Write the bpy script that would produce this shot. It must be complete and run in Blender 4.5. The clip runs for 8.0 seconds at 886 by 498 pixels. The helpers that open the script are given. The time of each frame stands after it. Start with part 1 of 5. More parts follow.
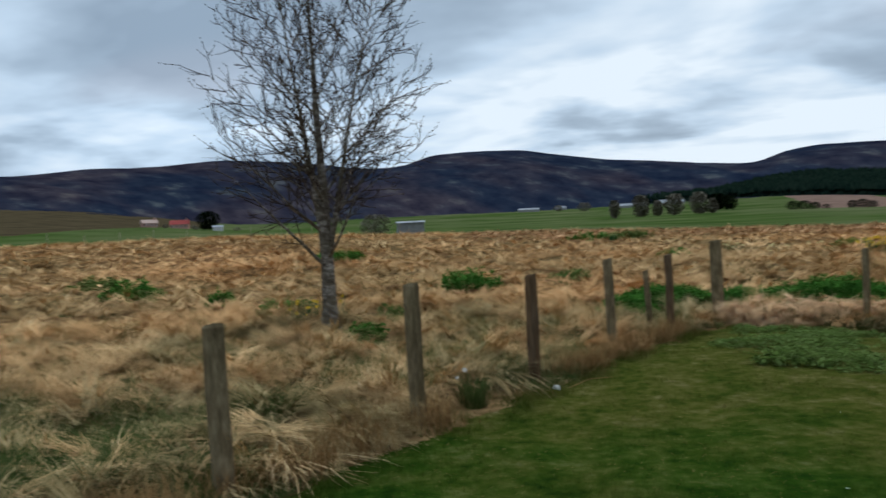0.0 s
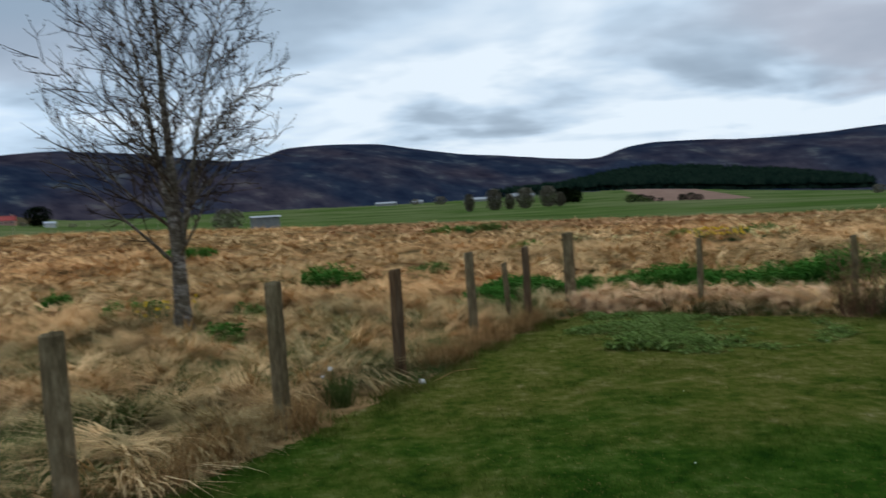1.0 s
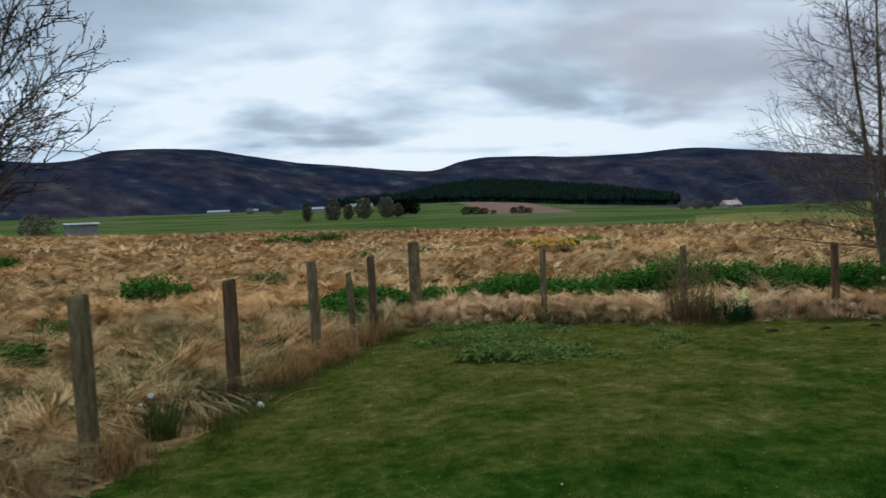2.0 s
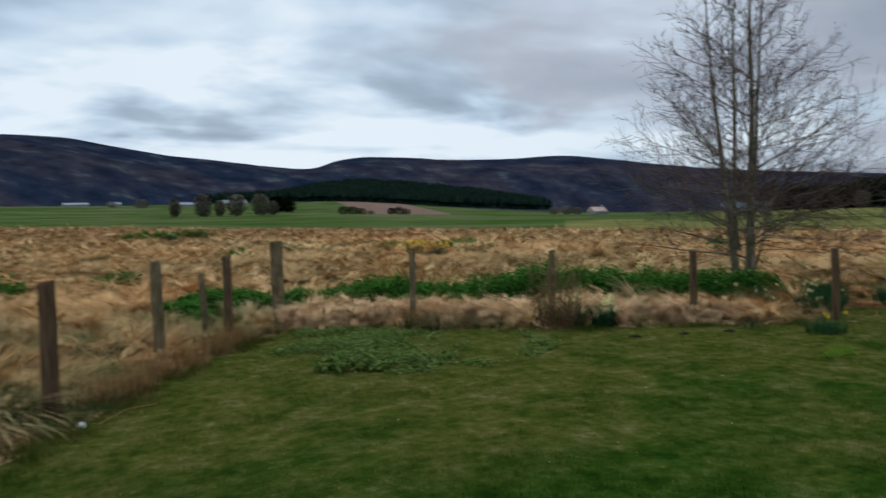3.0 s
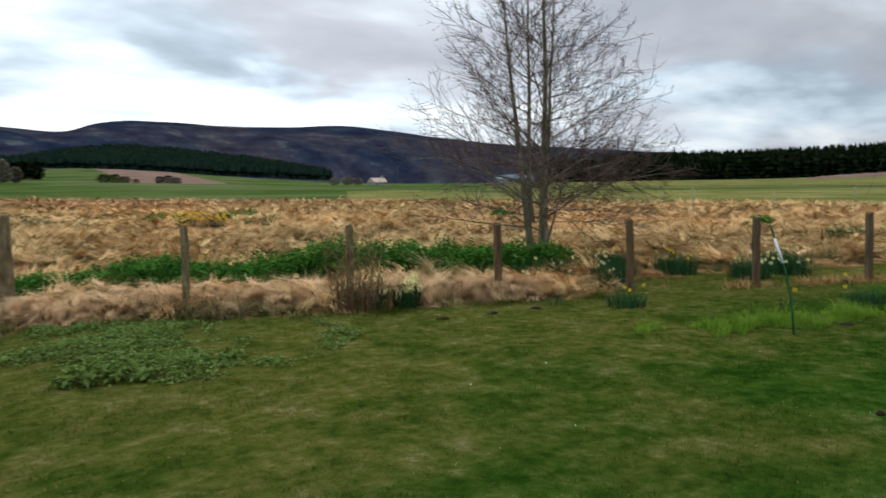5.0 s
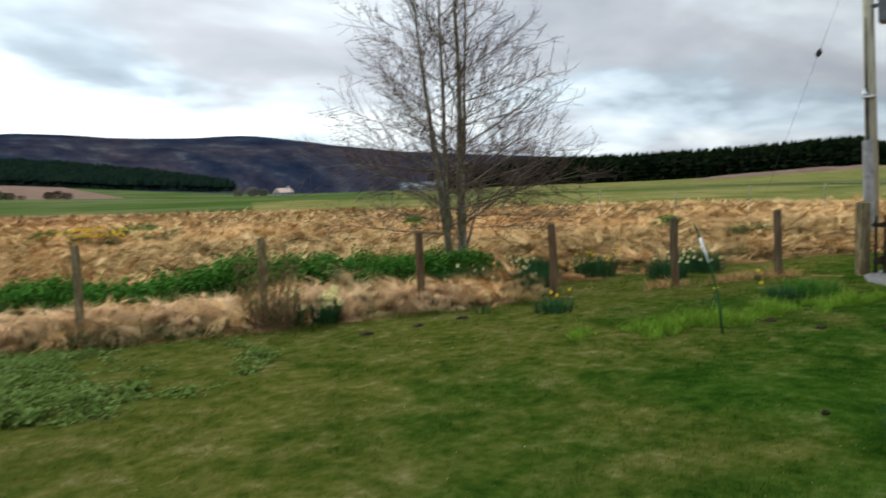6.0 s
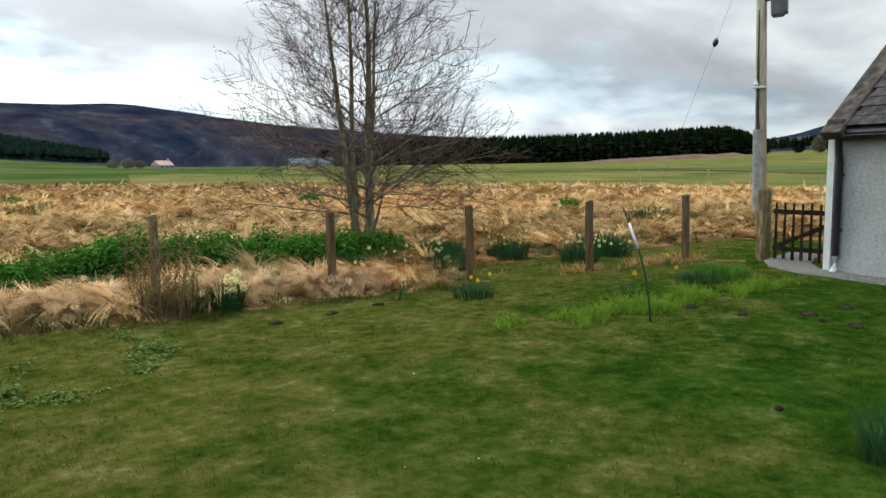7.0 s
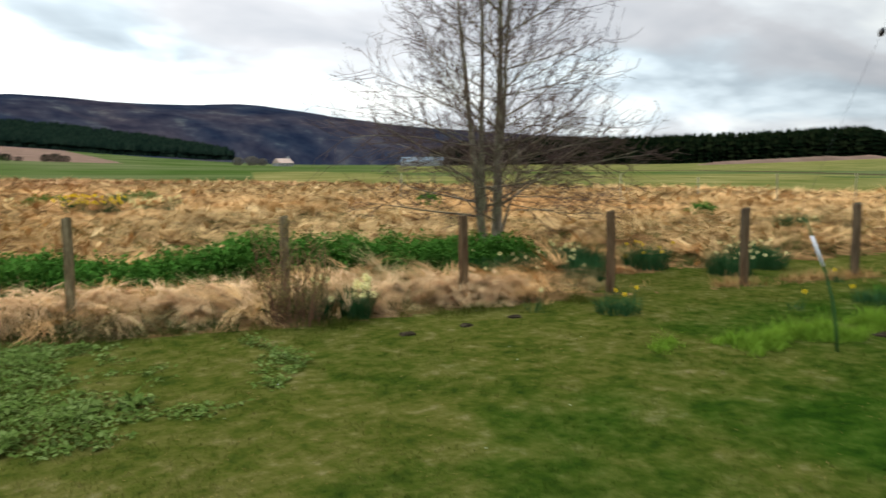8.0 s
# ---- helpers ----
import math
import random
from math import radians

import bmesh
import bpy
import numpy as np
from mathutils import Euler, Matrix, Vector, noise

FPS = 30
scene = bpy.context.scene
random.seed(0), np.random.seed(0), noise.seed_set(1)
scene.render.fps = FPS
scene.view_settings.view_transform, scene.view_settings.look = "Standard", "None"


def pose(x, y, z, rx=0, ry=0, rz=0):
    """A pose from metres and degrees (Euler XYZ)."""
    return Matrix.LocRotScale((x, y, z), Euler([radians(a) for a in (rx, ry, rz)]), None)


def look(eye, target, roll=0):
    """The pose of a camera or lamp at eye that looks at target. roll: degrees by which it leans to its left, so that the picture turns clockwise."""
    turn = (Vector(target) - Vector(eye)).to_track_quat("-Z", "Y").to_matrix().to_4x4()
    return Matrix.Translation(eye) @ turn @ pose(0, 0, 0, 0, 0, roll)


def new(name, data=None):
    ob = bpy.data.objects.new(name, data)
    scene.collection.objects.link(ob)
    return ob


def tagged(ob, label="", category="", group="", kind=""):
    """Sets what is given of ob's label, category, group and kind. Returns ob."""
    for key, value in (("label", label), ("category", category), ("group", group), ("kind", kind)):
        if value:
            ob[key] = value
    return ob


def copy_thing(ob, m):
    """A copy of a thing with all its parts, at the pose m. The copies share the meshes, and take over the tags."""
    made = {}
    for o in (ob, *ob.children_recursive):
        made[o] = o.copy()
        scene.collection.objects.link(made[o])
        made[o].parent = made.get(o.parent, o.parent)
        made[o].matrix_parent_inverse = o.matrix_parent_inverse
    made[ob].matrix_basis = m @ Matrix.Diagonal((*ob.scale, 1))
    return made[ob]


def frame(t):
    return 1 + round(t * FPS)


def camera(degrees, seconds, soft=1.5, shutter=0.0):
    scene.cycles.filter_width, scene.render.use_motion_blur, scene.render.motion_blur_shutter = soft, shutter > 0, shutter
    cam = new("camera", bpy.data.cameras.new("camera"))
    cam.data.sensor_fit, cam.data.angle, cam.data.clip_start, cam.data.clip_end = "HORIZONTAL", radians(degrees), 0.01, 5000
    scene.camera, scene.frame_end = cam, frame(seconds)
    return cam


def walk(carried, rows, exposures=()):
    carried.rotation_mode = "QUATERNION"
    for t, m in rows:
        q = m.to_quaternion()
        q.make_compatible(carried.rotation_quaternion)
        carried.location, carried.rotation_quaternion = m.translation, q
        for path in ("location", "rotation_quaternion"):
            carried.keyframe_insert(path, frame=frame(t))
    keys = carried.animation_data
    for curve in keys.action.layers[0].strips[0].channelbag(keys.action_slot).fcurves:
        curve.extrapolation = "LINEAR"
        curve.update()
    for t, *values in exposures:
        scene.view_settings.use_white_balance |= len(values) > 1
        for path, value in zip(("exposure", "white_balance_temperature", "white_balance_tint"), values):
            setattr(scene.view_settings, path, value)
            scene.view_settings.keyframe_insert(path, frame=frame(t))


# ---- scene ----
cam = camera(62.8, 8.0, shutter=0.45)
PATH = [
    (0, (-0.183, -0.395, 1.727), (-0.431, 1.589, 1.684), -3.0),
    (0.5, (-0.115, -0.407, 1.737), (-0.162, 1.592, 1.682), -2.5),
    (1, (-0.25, -0.314, 1.741), (-0.11, 1.679, 1.659), -3.5),
    (1.2, (-0.304, -0.235, 1.721), (-0.041, 1.744, 1.606), -3.0),
    (2.3, (-0.195, 0.327, 1.701), (0.426, 2.227, 1.635), -2.4),
    (2.5, (-0.074, 0.349, 1.708), (0.57, 2.24, 1.617), -1.5),
    (3, (0.051, 0.644, 1.694), (0.941, 2.433, 1.606), -1.4),
    (3.5, (0.116, 0.946, 1.696), (1.149, 2.651, 1.532), -0.9),
    (4, (0.264, 1.192, 1.687), (1.365, 2.855, 1.532), -1.9),
    (4.2, (0.363, 1.332, 1.679), (1.506, 2.966, 1.532), -0.9),
    (5.3, (0.616, 1.903, 1.7), (2.043, 3.289, 1.488), -1.3),
    (5.5, (0.657, 1.977, 1.696), (2.101, 3.343, 1.469), -1.3),
    (6, (0.778, 2.192, 1.685), (2.321, 3.454, 1.518), -2.3),
    (6.5, (0.955, 2.49, 1.685), (2.638, 3.557, 1.521), -0.3),
    (7, (1.058, 2.834, 1.687), (2.769, 3.843, 1.453), -0.8),
    (7.5, (1.215, 3.156, 1.706), (2.933, 4.154, 1.479), -1.9),
    (7.8, (1.33, 3.358, 1.702), (2.94, 4.522, 1.474), -1.1),
    (8, (1.41, 3.493, 1.704), (2.951, 4.745, 1.472), -0.3),
]
walk(cam, [(t, look(eye, aim, roll)) for t, eye, aim, roll in PATH], [(0.0, -0.15, 6100, 6), (2.5, -0.15, 6150, 6), (3.0, -0.2, 6150, 6), (3.5, -0.3, 6200, 7), (4.0, -0.08, 6350, 8), (5.3, 0.36, 6650, 6), (7.0, 0.60, 6850, 4), (8.0, 0.70, 7050, 6)])


# ---------------------------------------------------------------- light
def node_tree(owner):
    owner.use_nodes = True
    owner.node_tree.nodes.clear()
    nt = owner.node_tree

    def add(kind, **inputs):
        n = nt.nodes.new(kind)
        for key, value in inputs.items():
            sock = n.inputs[int(key[1:])] if key[0] == "i" and key[1:].isdigit() else n.inputs[key]
            if isinstance(value, bpy.types.NodeSocket):
                nt.links.new(value, sock)
            else:
                sock.default_value = value
        return n
    return nt, add


def ramp(add, fac, stops):
    n = add("ShaderNodeValToRGB", Fac=fac)
    els = n.color_ramp.elements
    while len(els) < len(stops):
        els.new(0.5)
    for e, (p, c) in zip(els, stops):
        e.position, e.color = p, (*c, 1)
    return n.outputs["Color"]


def math_node(add, op, a, b=0.0, clamp=False):
    n = add("ShaderNodeMath", i0=a, i1=b)
    n.operation, n.use_clamp = op, clamp
    return n.outputs[0]


def mix_node(add, fac, a, b, how="MIX"):
    n = add("ShaderNodeMix")
    n.data_type, n.blend_type = "RGBA", how
    nt = n.id_data
    for k, v in ((0, fac), (6, a), (7, b)):
        if isinstance(v, bpy.types.NodeSocket):
            nt.links.new(v, n.inputs[k])
        else:
            n.inputs[k].default_value = v if k == 0 else (*v, 1)
    return n.outputs[2]


SUN_AZ, SUN_EL = 14.0, 24.0
world = bpy.data.worlds.new("overcast_evening")
scene.world = world
wt, wadd = node_tree(world)
sky = wadd("ShaderNodeTexSky")
sky.sky_type, sky.sun_disc = "NISHITA", False
sky.sun_elevation, sky.sun_rotation = radians(SUN_EL), radians(SUN_AZ)
coord = wadd("ShaderNodeTexCoord").outputs["Generated"]
sep = wadd("ShaderNodeSeparateXYZ", Vector=coord)
up = math_node(wadd, "MAXIMUM", sep.outputs[2], 0.0)
lift = math_node(wadd, "ADD", up, 0.20)
cx = math_node(wadd, "DIVIDE", sep.outputs[0], lift)
cy = math_node(wadd, "DIVIDE", sep.outputs[1], lift)
plane = wadd("ShaderNodeCombineXYZ", X=cx, Y=cy, Z=0.0).outputs[0]
shifted = wadd("ShaderNodeMapping", Vector=plane, Location=(3.1, 1.2, 0.0), Rotation=(0, 0, 0.35), Scale=(0.8, 1.0, 1.0)).outputs[0]
banks = wadd("ShaderNodeTexNoise", Vector=shifted, Scale=1.3, Detail=4.5, Roughness=0.5, Distortion=0.3).outputs["Fac"]
wisps = wadd("ShaderNodeTexNoise", Vector=shifted, Scale=4.0, Detail=3.5, Roughness=0.5, Distortion=0.2).outputs["Fac"]
cover = math_node(wadd, "ADD", math_node(wadd, "MULTIPLY", banks, 0.82), math_node(wadd, "MULTIPLY", wisps, 0.18))


def eased(value, lo, hi, a=0.0, b=1.0):
    n = wadd("ShaderNodeMapRange", Value=value)
    n.interpolation_type = "SMOOTHSTEP"
    for key, v in (("From Min", lo), ("From Max", hi), ("To Min", a), ("To Max", b)):
        n.inputs[key].default_value = v
    return n.outputs[0]


# how near a direction lies to the hidden low sun, by the compass alone
flat_len = math_node(wadd, "SQRT", math_node(wadd, "SUBTRACT", 1.0, math_node(wadd, "MULTIPLY", sep.outputs[2], sep.outputs[2])))
to_sun = math_node(wadd, "ADD", math_node(wadd, "MULTIPLY", sep.outputs[0], math.sin(radians(SUN_AZ))), math_node(wadd, "MULTIPLY", sep.outputs[1], math.cos(radians(SUN_AZ))))
to_sun = math_node(wadd, "DIVIDE", to_sun, math_node(wadd, "MAXIMUM", flat_len, 0.05))
near_sun = eased(to_sun, 0.885, 0.995)
# the cloud deck ends in a ragged edge above the horizon and lets the light in below it
ragged = math_node(wadd, "ADD", up, math_node(wadd, "MULTIPLY", math_node(wadd, "SUBTRACT", 0.5, cover), 0.40))
below = eased(ragged, 0.09, 0.21, 1.0, 0.0)
rim = eased(up, 0.04, 0.12, 1.0, 0.0)
thin = math_node(wadd, "ADD", math_node(wadd, "MULTIPLY", below, math_node(wadd, "ADD", math_node(wadd, "MULTIPLY", near_sun, 0.135), 0.018)), math_node(wadd, "MULTIPLY", rim, 0.018))
bright = math_node(wadd, "ADD", cover, thin)
cool = ramp(wadd, bright, [(0.36, (0.27, 0.335, 0.42)), (0.46, (0.37, 0.45, 0.55)), (0.54, (0.53, 0.63, 0.75)), (0.66, (0.77, 0.825, 0.89))])
mauve = ramp(wadd, bright, [(0.36, (0.37, 0.40, 0.475)), (0.46, (0.45, 0.475, 0.55)), (0.54, (0.55, 0.60, 0.69)), (0.66, (0.77, 0.825, 0.89))])
tint = wadd("ShaderNodeTexNoise", Vector=shifted, Scale=0.8, Detail=2.0, Roughness=0.5).outputs["Fac"]
eastward = math_node(wadd, "DIVIDE", sep.outputs[0], math_node(wadd, "MAXIMUM", flat_len, 0.05))
east = eased(eastward, 0.0, 0.75, -0.12, 0.16)
cloud = mix_node(wadd, eased(math_node(wadd, "SUBTRACT", math_node(wadd, "ADD", tint, east), math_node(wadd, "MULTIPLY", below, 0.14)), 0.42, 0.58), cool, mauve)
# the deck is thicker away from the sun
veil = math_node(wadd, "MULTIPLY", eased(to_sun, 0.25, 0.99, 0.62, 1.0), eased(eastward, -0.65, 0.05, 1.28, 1.0))
clear = wadd("ShaderNodeBackground", Color=sky.outputs[0], Strength=0.05)
# an overcast sky is far brighter overhead than near the horizon
over = wadd("ShaderNodeMapRange", Value=up)
over.interpolation_type = "SMOOTHSTEP"
over.inputs["From Min"].default_value, over.inputs["From Max"].default_value = 0.36, 0.95
over.inputs["To Min"].default_value, over.inputs["To Max"].default_value = 1.20, 4.9
cloudy = wadd("ShaderNodeBackground", Color=cloud, Strength=math_node(wadd, "MULTIPLY", over.outputs[0], veil))
both = wadd("ShaderNodeMixShader", i0=0.96, i1=clear.outputs[0], i2=cloudy.outputs[0])
wadd("ShaderNodeOutputWorld", Surface=both.outputs[0])

sun = bpy.data.lights.new("sun", "SUN")
sun.energy, sun.angle, sun.color = 1.25, radians(25), (1.0, 0.95, 0.88)
sun_ob = new("sun", sun)
az, el = radians(SUN_AZ), radians(SUN_EL)
sun_ob.matrix_world = look((60 * math.sin(az), 60 * math.cos(az), 40), (60 * math.sin(az) - math.sin(az) * math.cos(el), 60 * math.cos(az) - math.cos(az) * math.cos(el), 40 - math.sin(el)))


# ---------------------------------------------------------------- materials
def surface(name, colours, scale=6.0, patch=0.0, patch_colours=None, island=0.0, rough=0.85, bump=0.3, bump_scale=40.0, stretch=(1, 1, 1), metal=0.0, world_space=False, spec=0.3, sheer=0.0, laid=False, clump=0.0):
    """Noise of two sizes through a ramp of colours, with fine relief; island: spread from piece to piece; sheer: light let through leaves."""
    m = bpy.data.materials.new(name)
    nt, add = node_tree(m)
    if laid:
        vec = add("ShaderNodeUVMap")
        vec.uv_map = "lie"
        vec = vec.outputs[0]
    elif world_space:
        vec = add("ShaderNodeNewGeometry").outputs["Position"]
    else:
        vec = add("ShaderNodeTexCoord").outputs["Object"]
    vec = add("ShaderNodeMapping", Vector=vec, Scale=stretch).outputs[0]
    fine = add("ShaderNodeTexNoise", Vector=vec, Scale=scale, Detail=6.0, Roughness=0.62).outputs["Fac"]
    fac = fine
    if island:
        rnd = add("ShaderNodeNewGeometry").outputs["Random Per Island"]
        fac = math_node(add, "ADD", math_node(add, "MULTIPLY", fine, 1 - island), math_node(add, "MULTIPLY", rnd, island))
    if clump:
        at = add("ShaderNodeAttribute")
        at.attribute_name = "clump"
        fac = math_node(add, "ADD", math_node(add, "MULTIPLY", fac, 1 - clump), math_node(add, "MULTIPLY", at.outputs["Fac"], clump))
    n = len(colours)
    lo, hi = (0.08, 0.92) if island > 0.4 else (0.30, 0.70)
    col = ramp(add, fac, [(lo + (hi - lo) * i / max(1, n - 1), c) for i, c in enumerate(colours)])
    if patch:
        big = add("ShaderNodeTexNoise", Vector=vec, Scale=patch, Detail=3.0, Roughness=0.55).outputs["Fac"]
        k = add("ShaderNodeMapRange", Value=big)
        k.inputs["From Min"].default_value, k.inputs["From Max"].default_value = 0.42, 0.62
        pc = ramp(add, fac, [(lo + (hi - lo) * i / max(1, len(patch_colours) - 1), c) for i, c in enumerate(patch_colours)])
        col = mix_node(add, k.outputs[0], col, pc)
    b = add("ShaderNodeBsdfPrincipled", Roughness=rough, Metallic=metal)
    b.inputs["Specular IOR Level"].default_value = spec if rough < 0.8 else 0.0
    nt.links.new(col, b.inputs["Base Color"])
    if bump:
        bn = add("ShaderNodeTexNoise", Vector=vec, Scale=bump_scale, Detail=4.0).outputs["Fac"]
        bp = add("ShaderNodeBump", Strength=bump, Distance=0.02, Height=bn)
        nt.links.new(bp.outputs[0], b.inputs["Normal"])
    out = b.outputs[0]
    if sheer:
        tr = add("ShaderNodeBsdfTranslucent", Color=col)
        out = add("ShaderNodeMixShader", i0=sheer, i1=out, i2=tr.outputs[0]).outputs[0]
    add("ShaderNodeOutputMaterial", Surface=out)
    return m


def lawn_surface(name, island=0.0, gain=1.0, bump=0.0, sheer=0.0):
    """Lush green towards the cottage, yellowing moss towards the fence, with blotches of both and dry flecks."""
    m = bpy.data.materials.new(name)
    nt, add = node_tree(m)
    pos = add("ShaderNodeNewGeometry")
    vec = pos.outputs["Position"]
    fine = add("ShaderNodeTexNoise", Vector=vec, Scale=7.0, Detail=6.0, Roughness=0.68).outputs["Fac"]
    blotch = add("ShaderNodeTexNoise", Vector=vec, Scale=1.9, Detail=5.0, Roughness=0.62).outputs["Fac"]
    broad = add("ShaderNodeTexNoise", Vector=vec, Scale=0.42, Detail=3.0, Roughness=0.5).outputs["Fac"]
    fac = fine
    if island:
        fac = math_node(add, "ADD", math_node(add, "MULTIPLY", fine, 1 - island), math_node(add, "MULTIPLY", pos.outputs["Random Per Island"], island))
    fac = math_node(add, "ADD", fac, math_node(add, "MULTIPLY", math_node(add, "SUBTRACT", blotch, 0.5), 0.80))
    y_at = add("ShaderNodeSeparateXYZ", Vector=vec).outputs[1]
    lie = math_node(add, "ADD", y_at, math_node(add, "ADD", math_node(add, "MULTIPLY", math_node(add, "SUBTRACT", broad, 0.5), 11.0), math_node(add, "MULTIPLY", math_node(add, "SUBTRACT", blotch, 0.5), 5.0)))
    k = add("ShaderNodeMapRange", Value=lie)
    k.interpolation_type = "SMOOTHSTEP"
    k.inputs["From Min"].default_value, k.inputs["From Max"].default_value = 2.9, 7.2
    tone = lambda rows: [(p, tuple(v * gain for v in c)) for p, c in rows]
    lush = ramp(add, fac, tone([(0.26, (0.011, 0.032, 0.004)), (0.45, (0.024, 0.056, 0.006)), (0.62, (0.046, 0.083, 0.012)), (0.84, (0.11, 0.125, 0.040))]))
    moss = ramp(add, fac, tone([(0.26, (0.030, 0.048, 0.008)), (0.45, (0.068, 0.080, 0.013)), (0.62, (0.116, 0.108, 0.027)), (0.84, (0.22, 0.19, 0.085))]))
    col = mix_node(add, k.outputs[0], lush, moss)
    b = add("ShaderNodeBsdfPrincipled", Roughness=0.9)
    b.inputs["Specular IOR Level"].default_value = 0.0
    nt.links.new(col, b.inputs["Base Color"])
    out = b.outputs[0]
    if bump:
        bn = add("ShaderNodeTexNoise", Vector=vec, Scale=60.0, Detail=4.0).outputs["Fac"]
        nt.links.new(add("ShaderNodeBump", Strength=bump, Distance=0.02, Height=bn).outputs[0], b.inputs["Normal"])
    if sheer:
        out = add("ShaderNodeMixShader", i0=sheer, i1=out, i2=add("ShaderNodeBsdfTranslucent", Color=col).outputs[0]).outputs[0]
    add("ShaderNodeOutputMaterial", Surface=out)
    return m


# turf colours darkened below the blades', offsetting the lesser sky light on upright blades
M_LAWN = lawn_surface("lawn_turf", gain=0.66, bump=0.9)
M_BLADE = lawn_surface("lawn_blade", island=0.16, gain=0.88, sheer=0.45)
# brown thatch under the tussocks, darkened further to paint deeper shade into the gaps
M_MEADOW = surface("matted_meadow", [(0.036, 0.027, 0.010), (0.110, 0.070, 0.028), (0.270, 0.172, 0.078)], 2.0, 0.07, [(0.055, 0.028, 0.011), (0.140, 0.070, 0.028), (0.280, 0.150, 0.065)], bump=1.0, bump_scale=14, world_space=True)
M_STRAW = surface("dead_grass", [(0.061, 0.036, 0.013), (0.259, 0.161, 0.066), (0.605, 0.398, 0.187), (0.920, 0.721, 0.402)], 1.5, 0.09, [(0.138, 0.065, 0.024), (0.418, 0.216, 0.084), (0.649, 0.369, 0.156), (0.836, 0.544, 0.264)], island=0.42, clump=0.40, bump=0, world_space=True, sheer=0.06)
M_RUST = surface("rust_red_rushes", [(0.065, 0.029, 0.011), (0.240, 0.118, 0.050), (0.480, 0.262, 0.122), (0.700, 0.440, 0.230)], 1.5, island=0.40, clump=0.40, bump=0, world_space=True, sheer=0.06)
M_OLIVEGRASS = surface("fading_olive_grass", [(0.046, 0.038, 0.015), (0.175, 0.132, 0.055), (0.410, 0.300, 0.142), (0.680, 0.505, 0.275)], 1.5, island=0.42, clump=0.35, bump=0, world_space=True, sheer=0.06)
M_BROWNGRASS = surface("brown_standing_grass", [(0.055, 0.031, 0.011), (0.175, 0.100, 0.037), (0.330, 0.195, 0.080), (0.520, 0.340, 0.150)], 2.4, island=0.45, bump=0, world_space=True, sheer=0.15)
M_PALESTRAW = surface("bleached_grass", [(0.146, 0.085, 0.039), (0.451, 0.283, 0.144), (0.695, 0.470, 0.259), (0.920, 0.683, 0.409)], 2.6, island=0.42, clump=0.40, bump=0, world_space=True, sheer=0.2)
M_GREENBLADE = surface("green_grass_blade", [(0.020, 0.038, 0.009), (0.050, 0.074, 0.018), (0.12, 0.125, 0.045)], 2.0, island=0.5, bump=0, world_space=True, sheer=0.2)
M_PASTURE = surface("pasture", [(0.025, 0.044, 0.010), (0.039, 0.063, 0.014), (0.056, 0.080, 0.022)], 0.05, 0.012, [(0.054, 0.070, 0.022), (0.079, 0.087, 0.036), (0.094, 0.099, 0.044)], bump=0.3, bump_scale=1.0, world_space=True)
M_ROUGH = surface("rough_pasture", [(0.070, 0.071, 0.017), (0.119, 0.109, 0.035), (0.189, 0.155, 0.063)], 0.12, 0.02, [(0.053, 0.067, 0.015), (0.086, 0.092, 0.027), (0.131, 0.118, 0.042)], bump=0.4, bump_scale=1.0, world_space=True)
M_PLOUGH = surface("ploughed_field", [(0.10, 0.062, 0.045), (0.145, 0.092, 0.068), (0.18, 0.12, 0.09)], 0.06, bump=0.4, bump_scale=0.8, world_space=True)
# brown rough field; serves also for the shade line painted across the pasture
M_DARKFIELD_SHADE = surface("dark_field_and_boundary_shade", [(0.032, 0.025, 0.014), (0.050, 0.038, 0.020), (0.070, 0.053, 0.028)], 0.06, bump=0.3, bump_scale=0.8, world_space=True)
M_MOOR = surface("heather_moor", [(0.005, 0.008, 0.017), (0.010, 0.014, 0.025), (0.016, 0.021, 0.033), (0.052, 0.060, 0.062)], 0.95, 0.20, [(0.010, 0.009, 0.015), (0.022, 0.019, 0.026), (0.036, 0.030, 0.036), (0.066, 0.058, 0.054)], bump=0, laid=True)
M_GRAVEL = surface("grey_gravel", [(0.06, 0.056, 0.05), (0.14, 0.13, 0.12), (0.25, 0.24, 0.225)], 45.0, bump=1.0, bump_scale=70, world_space=True)
M_SOIL = surface("bare_soil", [(0.012, 0.010, 0.007), (0.030, 0.023, 0.014), (0.05, 0.04, 0.024)], 12.0, bump=0.8, world_space=True)
M_POST = surface("weathered_fence_wood", [(0.080, 0.060, 0.034), (0.165, 0.126, 0.072), (0.280, 0.223, 0.134)], 9.0, 1.6, [(0.050, 0.039, 0.018), (0.098, 0.076, 0.039), (0.155, 0.124, 0.067)], bump=0.8, bump_scale=26, stretch=(2, 2, 0.6), world_space=True)
M_BROWNPOST = surface("brown_stained_post_wood", [(0.06, 0.036, 0.02), (0.115, 0.07, 0.038), (0.17, 0.11, 0.062)], 9.0, 1.4, [(0.05, 0.035, 0.024), (0.09, 0.068, 0.046), (0.14, 0.11, 0.078)], bump=0.7, bump_scale=30, stretch=(3, 3, 0.35), world_space=True)
M_ENDGRAIN = surface("mossy_post_top", [(0.035, 0.036, 0.018), (0.075, 0.066, 0.038), (0.13, 0.115, 0.075)], 25.0, bump=0.6, world_space=True)
M_BARK1 = surface("pale_lichened_bark", [(0.038, 0.030, 0.024), (0.135, 0.116, 0.095), (0.42, 0.39, 0.345)], 9.0, 2.0, [(0.05, 0.04, 0.028), (0.10, 0.085, 0.058), (0.19, 0.17, 0.13)], bump=0.9, bump_scale=30, stretch=(1, 1, 1.7), world_space=True)
